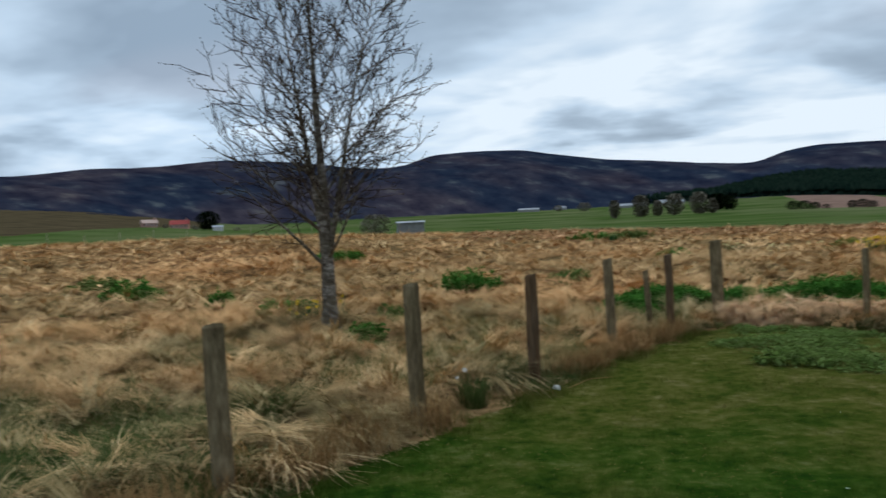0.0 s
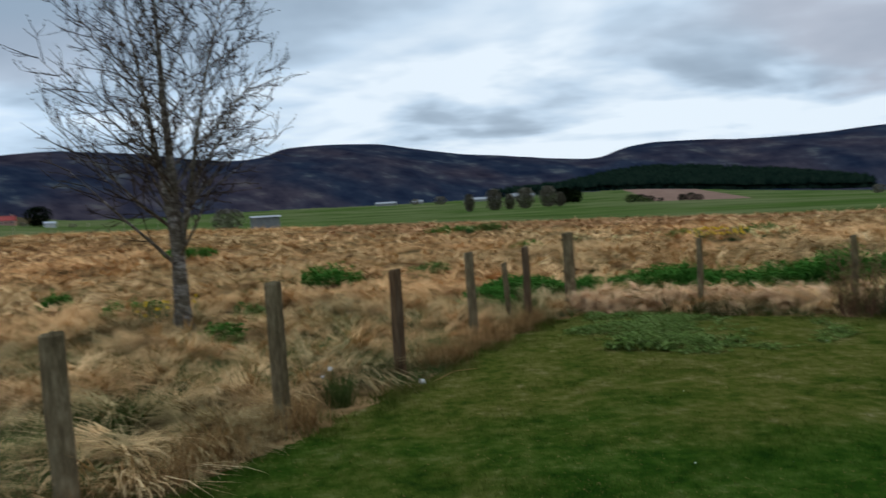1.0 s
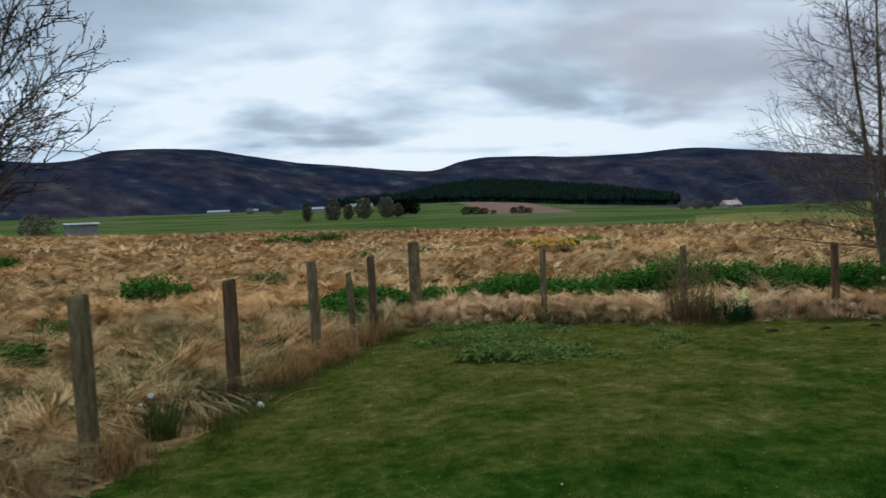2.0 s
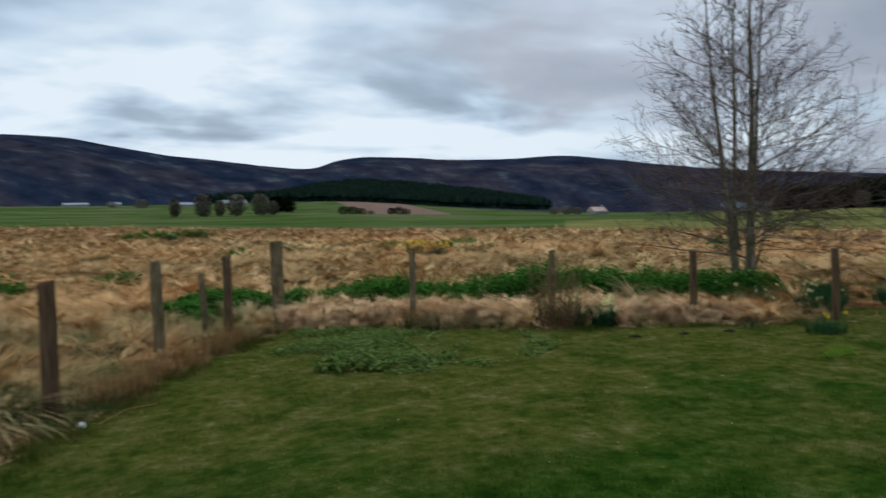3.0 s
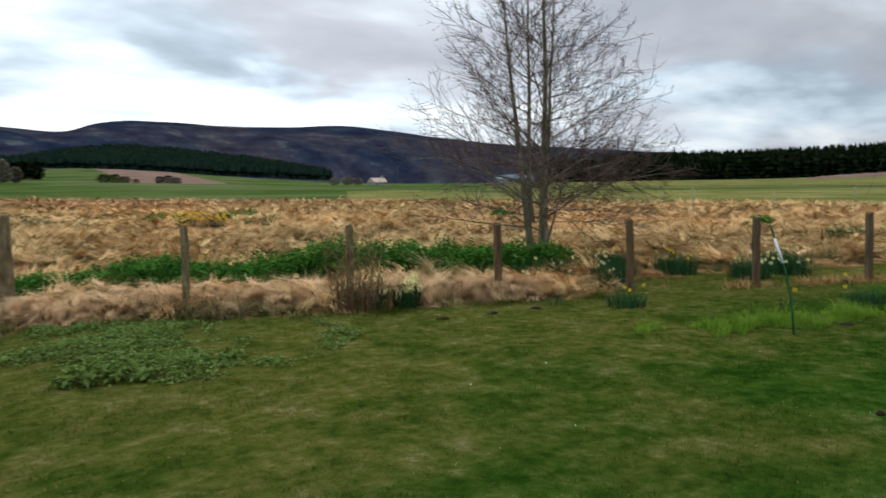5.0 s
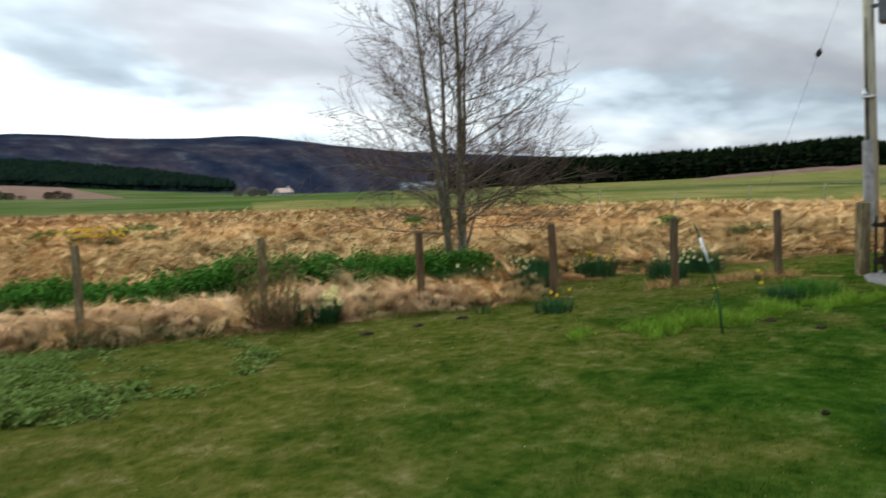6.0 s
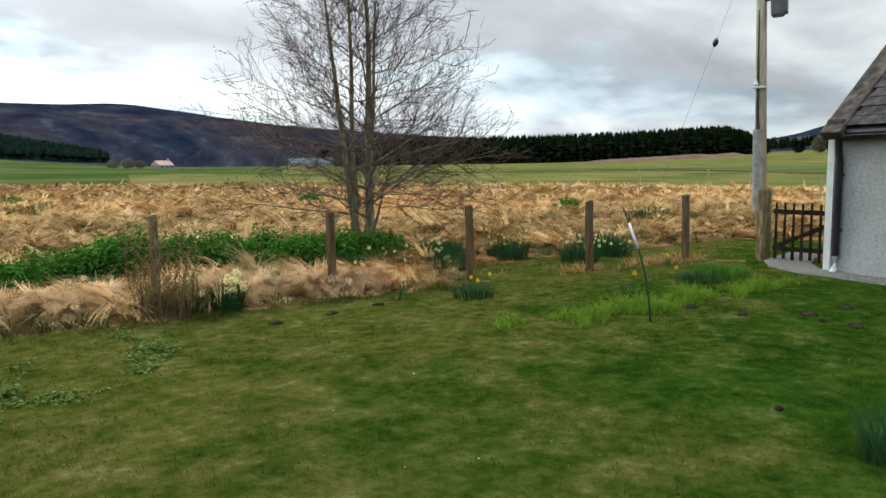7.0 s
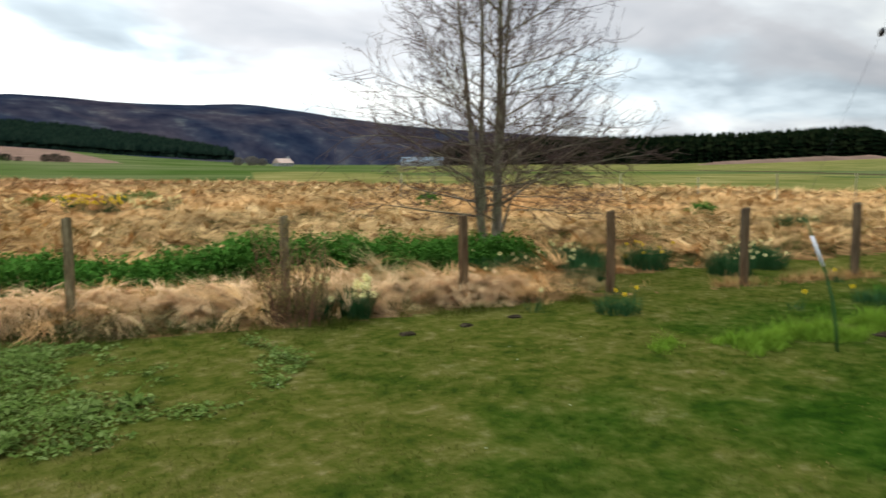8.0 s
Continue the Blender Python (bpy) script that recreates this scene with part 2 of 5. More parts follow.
M_TWIG1 = surface("dark_budding_twig", [(0.018, 0.013, 0.010), (0.045, 0.033, 0.024), (0.085, 0.065, 0.045)], 6.0, bump=0, world_space=True)
M_BARK2 = surface("grey_brown_bark", [(0.072, 0.057, 0.044), (0.189, 0.153, 0.114), (0.390, 0.332, 0.260)], 9.0, 1.6, [(0.065, 0.060, 0.039), (0.150, 0.137, 0.083), (0.273, 0.247, 0.156)], bump=0.9, bump_scale=26, stretch=(1, 1, 0.5), world_space=True)
M_TWIG2 = surface("red_brown_twig", [(0.040, 0.027, 0.024), (0.090, 0.062, 0.052), (0.16, 0.112, 0.092)], 4.0, bump=0, world_space=True)
M_NETTLE = surface("nettle_leaf", [(0.022, 0.072, 0.010), (0.050, 0.138, 0.020), (0.095, 0.212, 0.034)], 3.0, island=0.5, bump=0, world_space=True, sheer=0.25)
M_WEED = surface("ground_elder_leaf", [(0.048, 0.083, 0.014), (0.094, 0.138, 0.031), (0.179, 0.224, 0.077)], 3.0, island=0.5, bump=0, world_space=True, sheer=0.25)
M_LIME = surface("fresh_yellow_green_blade", [(0.075, 0.14, 0.012), (0.13, 0.22, 0.022), (0.20, 0.29, 0.04)], 3.0, island=0.5, bump=0, world_space=True, sheer=0.3)
M_BULB = surface("daffodil_leaf", [(0.014, 0.042, 0.014), (0.028, 0.075, 0.026), (0.05, 0.11, 0.045)], 3.0, island=0.5, bump=0, world_space=True, sheer=0.2)
M_YELLOW = surface("yellow_petal", [(0.62, 0.42, 0.02), (0.78, 0.56, 0.04)], 20.0, bump=0, sheer=0.3)
M_CREAM = surface("cream_petal", [(0.680, 0.601, 0.259), (0.800, 0.737, 0.396)], 20.0, bump=0, sheer=0.3)
M_WHITE = surface("white_petal", [(0.72, 0.72, 0.66), (0.84, 0.84, 0.80)], 20.0, bump=0, sheer=0.2)
M_STEM = surface("reddish_shrub_stem", [(0.085, 0.042, 0.025), (0.165, 0.085, 0.050), (0.26, 0.155, 0.095)], 6.0, bump=0, world_space=True)
M_OLIVE = surface("olive_bud", [(0.10, 0.080, 0.028), (0.17, 0.135, 0.05), (0.26, 0.205, 0.085)], 5.0, island=0.5, bump=0, world_space=True)
M_HARL = surface("grey_white_harling", [(0.299, 0.299, 0.295), (0.387, 0.387, 0.383), (0.475, 0.475, 0.471)], 30.0, 1.1, [(0.238, 0.238, 0.229), (0.326, 0.326, 0.317), (0.414, 0.414, 0.405)], bump=1.0, bump_scale=110, world_space=True)
M_PLINTH = surface("dark_plinth", [(0.02, 0.02, 0.02), (0.05, 0.05, 0.046), (0.09, 0.09, 0.08)], 12.0, bump=0.8, world_space=True)
M_MARGIN = surface("white_corner_margin", [(0.46, 0.46, 0.455), (0.60, 0.60, 0.595)], 8.0, bump=0.3, world_space=True)
M_SLATE = surface("grey_slate", [(0.026, 0.026, 0.028), (0.050, 0.049, 0.050), (0.095, 0.090, 0.086)], 7.0, 1.2, [(0.036, 0.030, 0.028), (0.064, 0.054, 0.048), (0.11, 0.094, 0.082)], rough=0.8, bump=0.5, bump_scale=30, world_space=True)
M_SKEW = surface("weathered_skew_stone", [(0.03, 0.024, 0.020), (0.062, 0.051, 0.043), (0.12, 0.10, 0.084)], 6.0, bump=0.7, bump_scale=30, world_space=True)
M_IRON = surface("black_painted_iron", [(0.008, 0.008, 0.009), (0.016, 0.016, 0.018)], 10.0, rough=0.45, bump=0.15, world_space=True)
M_PALE = surface("pale_plastic", [(0.42, 0.43, 0.44), (0.58, 0.59, 0.60)], 9.0, rough=0.5, bump=0.1, world_space=True)
M_GATE = surface("dark_creosoted_wood", [(0.012, 0.009, 0.007), (0.028, 0.020, 0.014), (0.055, 0.040, 0.026)], 8.0, bump=0.6, bump_scale=30, stretch=(3, 3, 0.4), world_space=True)
M_POLE = surface("weathered_pole_wood", [(0.20, 0.175, 0.12), (0.32, 0.29, 0.21), (0.43, 0.40, 0.31)], 6.0, bump=0.6, bump_scale=24, stretch=(4, 4, 0.25), world_space=True)
M_GUARD = surface("galvanised_cable_guard", [(0.15, 0.148, 0.142), (0.22, 0.217, 0.21), (0.30, 0.295, 0.285)], 6.0, rough=0.8, metal=0.0, bump=0.2, world_space=True)
M_BOX = surface("grey_painted_steel", [(0.06, 0.062, 0.068), (0.105, 0.108, 0.115)], 5.0, rough=0.5, bump=0.1, world_space=True)
M_WIRE = surface("dark_wire", [(0.02, 0.02, 0.02), (0.04, 0.04, 0.04)], 10.0, rough=0.6, bump=0, world_space=True)
M_CONIFER = surface("conifer_needles", [(0.002, 0.005, 0.002), (0.005, 0.009, 0.004), (0.011, 0.015, 0.006)], 0.5, island=0.4, bump=0, world_space=True)
M_HILLWOOD = surface("far_conifer", [(0.003, 0.007, 0.005), (0.006, 0.012, 0.008), (0.010, 0.017, 0.011)], 0.05, island=0.4, bump=0, world_space=True)
M_HEDGE = surface("bare_hedge_twigs", [(0.079, 0.069, 0.049), (0.133, 0.114, 0.083), (0.197, 0.171, 0.127)], 0.8, island=0.5, bump=0, world_space=True)
M_FARWALL = surface("far_pale_render", [(0.20, 0.20, 0.19), (0.30, 0.295, 0.28)], 0.6, bump=0, world_space=True)
M_PINKWALL = surface("far_pink_stone", [(0.34, 0.20, 0.16), (0.45, 0.28, 0.22)], 0.6, bump=0, world_space=True)
M_REDROOF = surface("red_tile_roof", [(0.20, 0.045, 0.04), (0.32, 0.075, 0.065)], 0.5, bump=0, world_space=True)
M_GREYROOF = surface("grey_sheet_roof", [(0.26, 0.27, 0.29), (0.40, 0.41, 0.43)], 0.4, bump=0, world_space=True)
M_PALEROOF = surface("pale_tin_roof", [(0.211, 0.216, 0.218), (0.312, 0.316, 0.315)], 0.4, bump=0, world_space=True)
M_PINKROOF = surface("pale_pinkish_roof", [(0.36, 0.25, 0.20), (0.46, 0.34, 0.28)], 0.4, bump=0, world_space=True)
M_BLUEROOF = surface("blue_grey_roof", [(0.13, 0.16, 0.18), (0.19, 0.22, 0.245)], 0.4, bump=0, world_space=True)
M_SHED = surface("grey_shed_boards", [(0.17, 0.165, 0.16), (0.26, 0.255, 0.25)], 1.5, bump=0, world_space=True)
M_GLASS = surface("dark_window_glass", [(0.02, 0.022, 0.025), (0.03, 0.032, 0.036)], 1.0, rough=0.08, bump=0, spec=0.6, world_space=True)


# ---------------------------------------------------------------- mesh helpers
def mesh_of(name, verts, polys, material):
    """A mesh from arrays: polys is a list of index arrays, one for each number of corners."""
    me = bpy.data.meshes.new(name)
    verts = np.asarray(verts, dtype=np.float32).reshape(-1, 3)
    me.vertices.add(len(verts))
    me.vertices.foreach_set("co", verts.ravel())
    polys = [np.asarray(p, dtype=np.int32) for p in polys if len(p)]
    loops = np.concatenate([p.ravel() for p in polys])
    sizes = np.concatenate([np.full(len(p), p.shape[1], dtype=np.int32) for p in polys])
    starts = np.concatenate([[0], np.cumsum(sizes)[:-1]]).astype(np.int32)
    me.loops.add(len(loops))
    me.loops.foreach_set("vertex_index", loops)
    me.polygons.add(len(sizes))
    me.polygons.foreach_set("loop_start", starts)
    me.update(calc_edges=True)
    me.validate()
    for m in (material if isinstance(material, (list, tuple)) else [material]):
        me.materials.append(m)
    return me


def part(name, bm, material, parent=None, label="", smooth=False):
    me = bpy.data.meshes.new(name)
    bm.to_mesh(me)
    bm.free()
    me.materials.append(material)
    if smooth:
        me.polygons.foreach_set("use_smooth", [True] * len(me.polygons))
    ob = new(name, me)
    if parent:
        ob.parent = parent
    if label:
        ob["label"] = label
    return ob


def piece(name, me, parent, m=None):
    ob = new(name, me)
    ob.parent = parent
    if m is not None:
        ob.matrix_basis = m
    return ob


def stuff_piece(name, me, parent):
    """Many small shapes that are one part: twigs, leaves, stalks."""
    return tagged(piece(name, me, parent), kind="stuff")


def base(name, m, label, category, group="", kind=""):
    ob = new(name)
    ob.matrix_world = m
    ob.empty_display_size = 0.2
    return tagged(ob, label, category, group, kind)


def box(size, at=(0, 0, 0), bevel=0.0, turn=None, bm=None):
    bm = bm or bmesh.new()
    out = bmesh.ops.create_cube(bm, size=1.0)["verts"]
    m = Matrix.Translation(at) @ (turn or Matrix()) @ Matrix.Diagonal((*size, 1))
    bmesh.ops.transform(bm, matrix=m, verts=out)
    if bevel:
        edges = {e for v in out for e in v.link_edges}
        bmesh.ops.bevel(bm, geom=list(edges), offset=bevel, segments=2, profile=0.5, affect="EDGES")
    return bm


def rod(points, radii, sides=8, bm=None):
    """A tube along points, capped."""
    bm = bm or bmesh.new()
    rings = []
    for i, p in enumerate(points):
        p = Vector(p)
        d = (Vector(points[min(i + 1, len(points) - 1)]) - Vector(points[max(i - 1, 0)])).normalized()
        q = d.to_track_quat("Z", "Y")
        rings.append([bm.verts.new(p + q @ Vector((radii[i] * math.cos(a), radii[i] * math.sin(a), 0))) for a in (2 * math.pi * k / sides for k in range(sides))])
    for a, b in zip(rings, rings[1:]):
        for k in range(sides):
            bm.faces.new((a[k], a[(k + 1) % sides], b[(k + 1) % sides], b[k]))
    bm.faces.new(rings[0][::-1])
    bm.faces.new(rings[-1])
    return bm


# ---------------------------------------------------------------- the lie of the land
O = (0.5, 1.3)


def hashed(ix, iy, seed):
    h = np.sin(ix * 127.1 + iy * 311.7 + seed * 74.7) * 43758.5453
    return h - np.floor(h)


def vnoise(x, y, seed=0):
    ix, iy = np.floor(x), np.floor(y)
    fx, fy = x - ix, y - iy
    fx, fy = fx * fx * (3 - 2 * fx), fy * fy * (3 - 2 * fy)
    a, b = hashed(ix, iy, seed), hashed(ix + 1, iy, seed)
    c, d = hashed(ix, iy + 1, seed), hashed(ix + 1, iy + 1, seed)
    return (a * (1 - fx) + b * fx) * (1 - fy) + (c * (1 - fx) + d * fx) * fy


def fbm(x, y, seed=0, octaves=4):
    total, amp, s = 0, 0.5, 1.0
    for k in range(octaves):
        total = total + amp * vnoise(x * s, y * s, seed + k)
        amp, s = amp * 0.5, s * 2.03
    return total


def ring(rows):
    """A smooth function of the bearing from rows of (bearing, value), closed round the compass."""
    b = np.array([r[0] for r in rows] + [rows[0][0] + 360.0])
    v = np.array([r[1] for r in rows] + [rows[0][1]])

    def f(bearing):
        w = np.mod(np.asarray(bearing) - b[0], 360.0) + b[0]
        i = np.clip(np.searchsorted(b, w, side="right") - 1, 0, len(b) - 2)
        t = (w - b[i]) / (b[i + 1] - b[i])
        n = len(b) - 1
        prev, nxt = v[(i - 1) % n], v[np.where(i + 2 > n, 1, i + 2)]
        bp = np.where(i > 0, b[i - 1], b[n - 1] - 360.0)
        bn = np.where(i + 2 <= n, b[np.minimum(i + 2, n)], b[1] + 360.0)
        h = b[i + 1] - b[i]
        m0, m1 = (v[i + 1] - prev) / (b[i + 1] - bp) * h, (nxt - v[i]) / (bn - b[i]) * h
        m0, m1 = np.clip(m0, -9, 9), np.clip(m1, -9, 9)
        return (2 * t**3 - 3 * t**2 + 1) * v[i] + (t**3 - 2 * t**2 + t) * m0 + (-2 * t**3 + 3 * t**2) * v[i + 1] + (t**3 - t**2) * m1
    return f


# bearing, and how far out the meadow ends; its rise there; the rise of the valley floor's far edge and of the skyline (degrees)
meadow_end = ring([(-60, 95), (-20, 95), (15, 85), (40, 66), (60, 58), (87, 52), (120, 52), (240, 80)])
meadow_rise = ring([(-60, 0.57), (-38, 0.47), (-24, 0.42), (-7, -0.13), (3, -0.38), (14, -0.75), (25, -1.05), (40, -1.38), (56, -1.68), (69, -1.83), (87, -2.18), (120, -1.93), (240, -0.03)])
valley_rise = ring([(-60, 3.3), (-38, 3.20), (-29, 2.35), (-22.5, 1.50), (-10, 1.50), (4, 1.40), (14, 1.48), (20, 1.35), (27, 0.80), (36, 0.15), (44, -0.02), (58, 0.0), (68, 0.0), (77, 0.30), (87, 0.60), (120, 0.8), (240, 2.0)])
valley_end = ring([(-60, 700), (-20, 800), (15, 900), (32, 800), (45, 620), (60, 560), (90, 560), (150, 600), (260, 700)])
skyline = ring([(-70, 4.9), (-38, 5.23), (-33, 5.65), (-28, 5.86), (-23.4, 6.20), (-18.4, 5.88), (-13, 5.32), (-10, 5.38), (-7.3, 6.08), (-1, 6.10), (2.5, 5.50), (6.5, 4.82), (10.5, 4.42), (13.5, 4.07), (16.2, 3.88), (18.5, 4.46), (21.0, 4.71), (27.3, 4.42), (31.7, 4.36), (36, 4.43), (40, 3.92), (44.5, 3.32), (48.2, 2.92), (54, 2.45), (62, 1.9), (75, 1.2), (82, 1.25), (85, 1.6), (88, 2.35), (92, 2.6), (110, 2.0), (180, 3.0), (250, 4.0)])

POST_LINE_A = [(-2.33, 4.22), (-1.27, 5.98), (-0.24, 7.70), (0.82, 9.70), (1.84, 11.01)]
CORNER = (2.93, 12.63)
POST_LINE_B = [(4.76, 11.24), (6.63, 10.06), (8.39, 8.84), (10.20, 7.78), (11.89, 6.57), (13.64, 5.49)]
GATEPOST = (14.33, 4.37)
HOUSE = (13.25, 3.38)
LAWN = [(-7.0, -3.0), (-2.05, 4.20), (-1.02, 5.88), (0.02, 7.66), (1.05, 9.55), (2.02, 10.85), (2.95, 11.75), (4.45, 10.65), (6.2, 9.45), (8.15, 8.55), (10.05, 7.55), (11.75, 6.38), (13.5, 5.28), (14.2, 4.3), (14.6, 3.2), (13.0, -3.0), (12, -14), (-12, -14)]
MOWN = [(9.9, 8.3), (10.1, 7.45), (11.75, 6.3), (13.5, 5.2), (14.3, 4.3), (16.5, 3.0), (18.5, 4.2), (17.2, 5.6), (15.4, 6.5), (13.4, 7.5), (11.6, 8.4)]


def inside(poly, x, y):
    hit = np.zeros(np.shape(x), dtype=bool)
    for (x0, y0), (x1, y1) in zip(poly, poly[1:] + poly[:1]):
        cross = (y0 > y) != (y1 > y)
        hit ^= cross & (x < (x1 - x0) * (y - y0) / (y1 - y0 + 1e-12) + x0)
    return hit


def line_gap(poly, x, y, closed=True):
    d = np.full(np.shape(x), 1e9)
    for (x0, y0), (x1, y1) in zip(poly, poly[1:] + (poly[:1] if closed else [])):
        ux, uy = x1 - x0, y1 - y0
        t = np.clip(((x - x0) * ux + (y - y0) * uy) / (ux * ux + uy * uy + 1e-12), 0, 1)
        d = np.minimum(d, np.hypot(x - x0 - t * ux, y - y0 - t * uy))
    return d


def mown(x, y):
    """Where the grass is kept short, with a ragged edge."""
    wx, wy = (fbm(x * 2.2, y * 2.2, 15, 3) - 0.45) * 0.5, (fbm(x * 2.2, y * 2.2, 16, 3) - 0.45) * 0.5
    return inside(LAWN, x + wx * 0.6, y + wy * 0.6) | inside(MOWN, x + wx * 1.6, y + wy * 1.6)


def smooth(t):
    t = np.clip(t, 0, 1)
    return t * t * (3 - 2 * t)


def height(x, y):
    x, y = np.asarray(x, dtype=float), np.asarray(y, dtype=float)
    r = np.hypot(x - O[0], y - O[1])
    b = np.degrees(np.arctan2(x - O[0], y - O[1]))
    tan = lambda f: np.tan(np.radians(f(b)))
    rm, rv = meadow_end(b), valley_end(b)
    zm, zv, zs = 1.7 + rm * tan(meadow_rise), 1.7 + rv * tan(valley_rise), 1.7 + 2600 * tan(skyline)
    z = zm * smooth((r - 13) / (rm - 13)) ** 0.8
    z = np.where(r > rm, zm + (zv - zm) * np.clip((r - rm) / (rv - rm), 0, 1) ** 1.6, z)
    u = np.clip((r - rv) / (2600 - rv), 0, 1)
    hill = zv + (zs - zv) * (0.42 * u + 0.58 * np.sin(u * np.pi / 2) ** 1.8)
    gully = fbm(b * 0.22 + r / 500, r / 1500 + 5, 4, 3) - 0.47
    hill = hill + gully * 44 * np.sin(u * np.pi) ** 1.6
    z = np.where(r > rv, hill, z)
    z = np.where(r > 2600, zs * (1 - 0.75 * smooth((r - 2600) / 2200)), z)
    # tussocks in the meadow, small unevenness in the lawn
    short = mown(x, y)
    edge = np.minimum(line_gap(LAWN, x, y), line_gap(MOWN, x, y))
    hump = smooth((fbm(x * 1.15, y * 1.15, 21, 3) - 0.30) / 0.34)
    lumps = hump * 0.24 + (fbm(x * 0.25, y * 0.25, 31, 2) - 0.4) * 0.25
    lumps = lumps * smooth(edge / 0.8) * smooth(line_gap([(-7, -3.5), CORNER], x, y, False) / 1.1) * smooth(line_gap([CORNER, GATEPOST], x, y, False) / 3.2) * (1 - smooth((r - rm + 8) / 8))
    z = z + np.where(short, (fbm(x * 1.5, y * 1.5, 41, 3) - 0.45) * 0.035, np.maximum(lumps, -0.06))
    return z


def ground_z(x, y):
    return float(height(np.array([x]), np.array([y]))[0])


def sheet():
    fine = np.arange(-48, 100, 0.22)
    coarse = np.arange(100, 312, 2.0)
    b = np.radians(np.concatenate([fine, coarse]))
    r = np.concatenate([[0.35, 0.8, 1.4, 2.0], np.exp(np.arange(math.log(2.4), math.log(4800), 0.0125))])
    R, B = np.meshgrid(r, b, indexing="ij")
    X, Y = O[0] + R * np.sin(B), O[1] + R * np.cos(B)
    Z = height(X, Y)
    V = np.stack([X, Y, Z], -1).reshape(-1, 3)
    nr, nb = len(r), len(b)
    i, j = np.meshgrid(np.arange(nr - 1), np.arange(nb), indexing="ij")
    j2 = (j + 1) % nb
    quads = np.stack([i * nb + j, i * nb + j2, (i + 1) * nb + j2, (i + 1) * nb + j], -1).reshape(-1, 4)[:, ::-1]
    V = np.vstack([V, [[O[0], O[1], ground_z(*O)]]])
    k = np.arange(nb)
    tris = np.stack([k, (k + 1) % nb, np.full(nb, len(V) - 1)], -1)
    mats = [M_LAWN, M_MEADOW, M_PASTURE, M_PLOUGH, M_MOOR, M_ROUGH, M_DARKFIELD_SHADE]
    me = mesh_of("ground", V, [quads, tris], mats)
    # a map by bearing and height, for the cover of the hillsides
    corner = np.zeros(len(me.loops), dtype=np.int32)
    me.loops.foreach_get("vertex_index", corner)
    bear = np.degrees(np.arctan2(V[:, 0] - O[0], V[:, 1] - O[1]))
    lie = np.stack([bear * 0.55 + V[:, 2] / 60, V[:, 2] / 26], -1)[corner]
    me.uv_layers.new(name="lie").data.foreach_set("uv", lie.astype(np.float32).ravel())
    c = V[quads].mean(1)
    x, y = c[:, 0], c[:, 1]
    rr = np.hypot(x - O[0], y - O[1])
    bb = np.degrees(np.arctan2(x - O[0], y - O[1]))
    wob = (fbm(x * 0.05, y * 0.05, 51, 3) - 0.45)
    which = np.full(len(quads), 1)
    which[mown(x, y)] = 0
    rm, rv = meadow_end(bb), valley_end(bb)
    out = rr > rm * (1 + 0.22 * wob)
    which[out] = 2
    which[out & (bb > 36) & (bb < 110) & (rr < rm * 2.4 * (1 + wob))] = 5
    which[out & (bb > 47) & (bb < 110) & (rr > 150)] = 5
    field = lambda b0, b1, r0, r1: (bb > b0) & (bb < b1) & (rr > r0) & (rr < r1)
    which[field(18.3, 27.4, 345 + 230 * np.maximum(0, 20.4 - bb) + 60 * wob, 900 - 130 * np.maximum(0, bb - 23))] = 3
    which[out & (bb < -25.5 + 3 * wob) & (bb > -70) & (rr > 300 + 20 * np.maximum(0, bb + 38))] = 6
    # thin shadow along a field boundary, painted as a strip of dark ground
    boundary_shade = np.interp(bb, [50, 60, 69, 77, 84, 95], [185, 175, 165, 131, 104, 80])
    which[(np.abs(rr - boundary_shade) < 0.035 * boundary_shade) & (bb > 52) & (bb < 100)] = 6
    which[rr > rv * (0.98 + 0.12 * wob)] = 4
    me.polygons.foreach_set("material_index", np.concatenate([which, np.zeros(nb, dtype=int)]).astype(np.int32))
    me.polygons.foreach_set("use_smooth", np.ones(len(me.polygons), dtype=bool))
    return tagged(new("ground", me), "mown lawn, straw-coloured meadow, green pasture and dark heather hills", "ground", kind="structure")


ground = sheet()


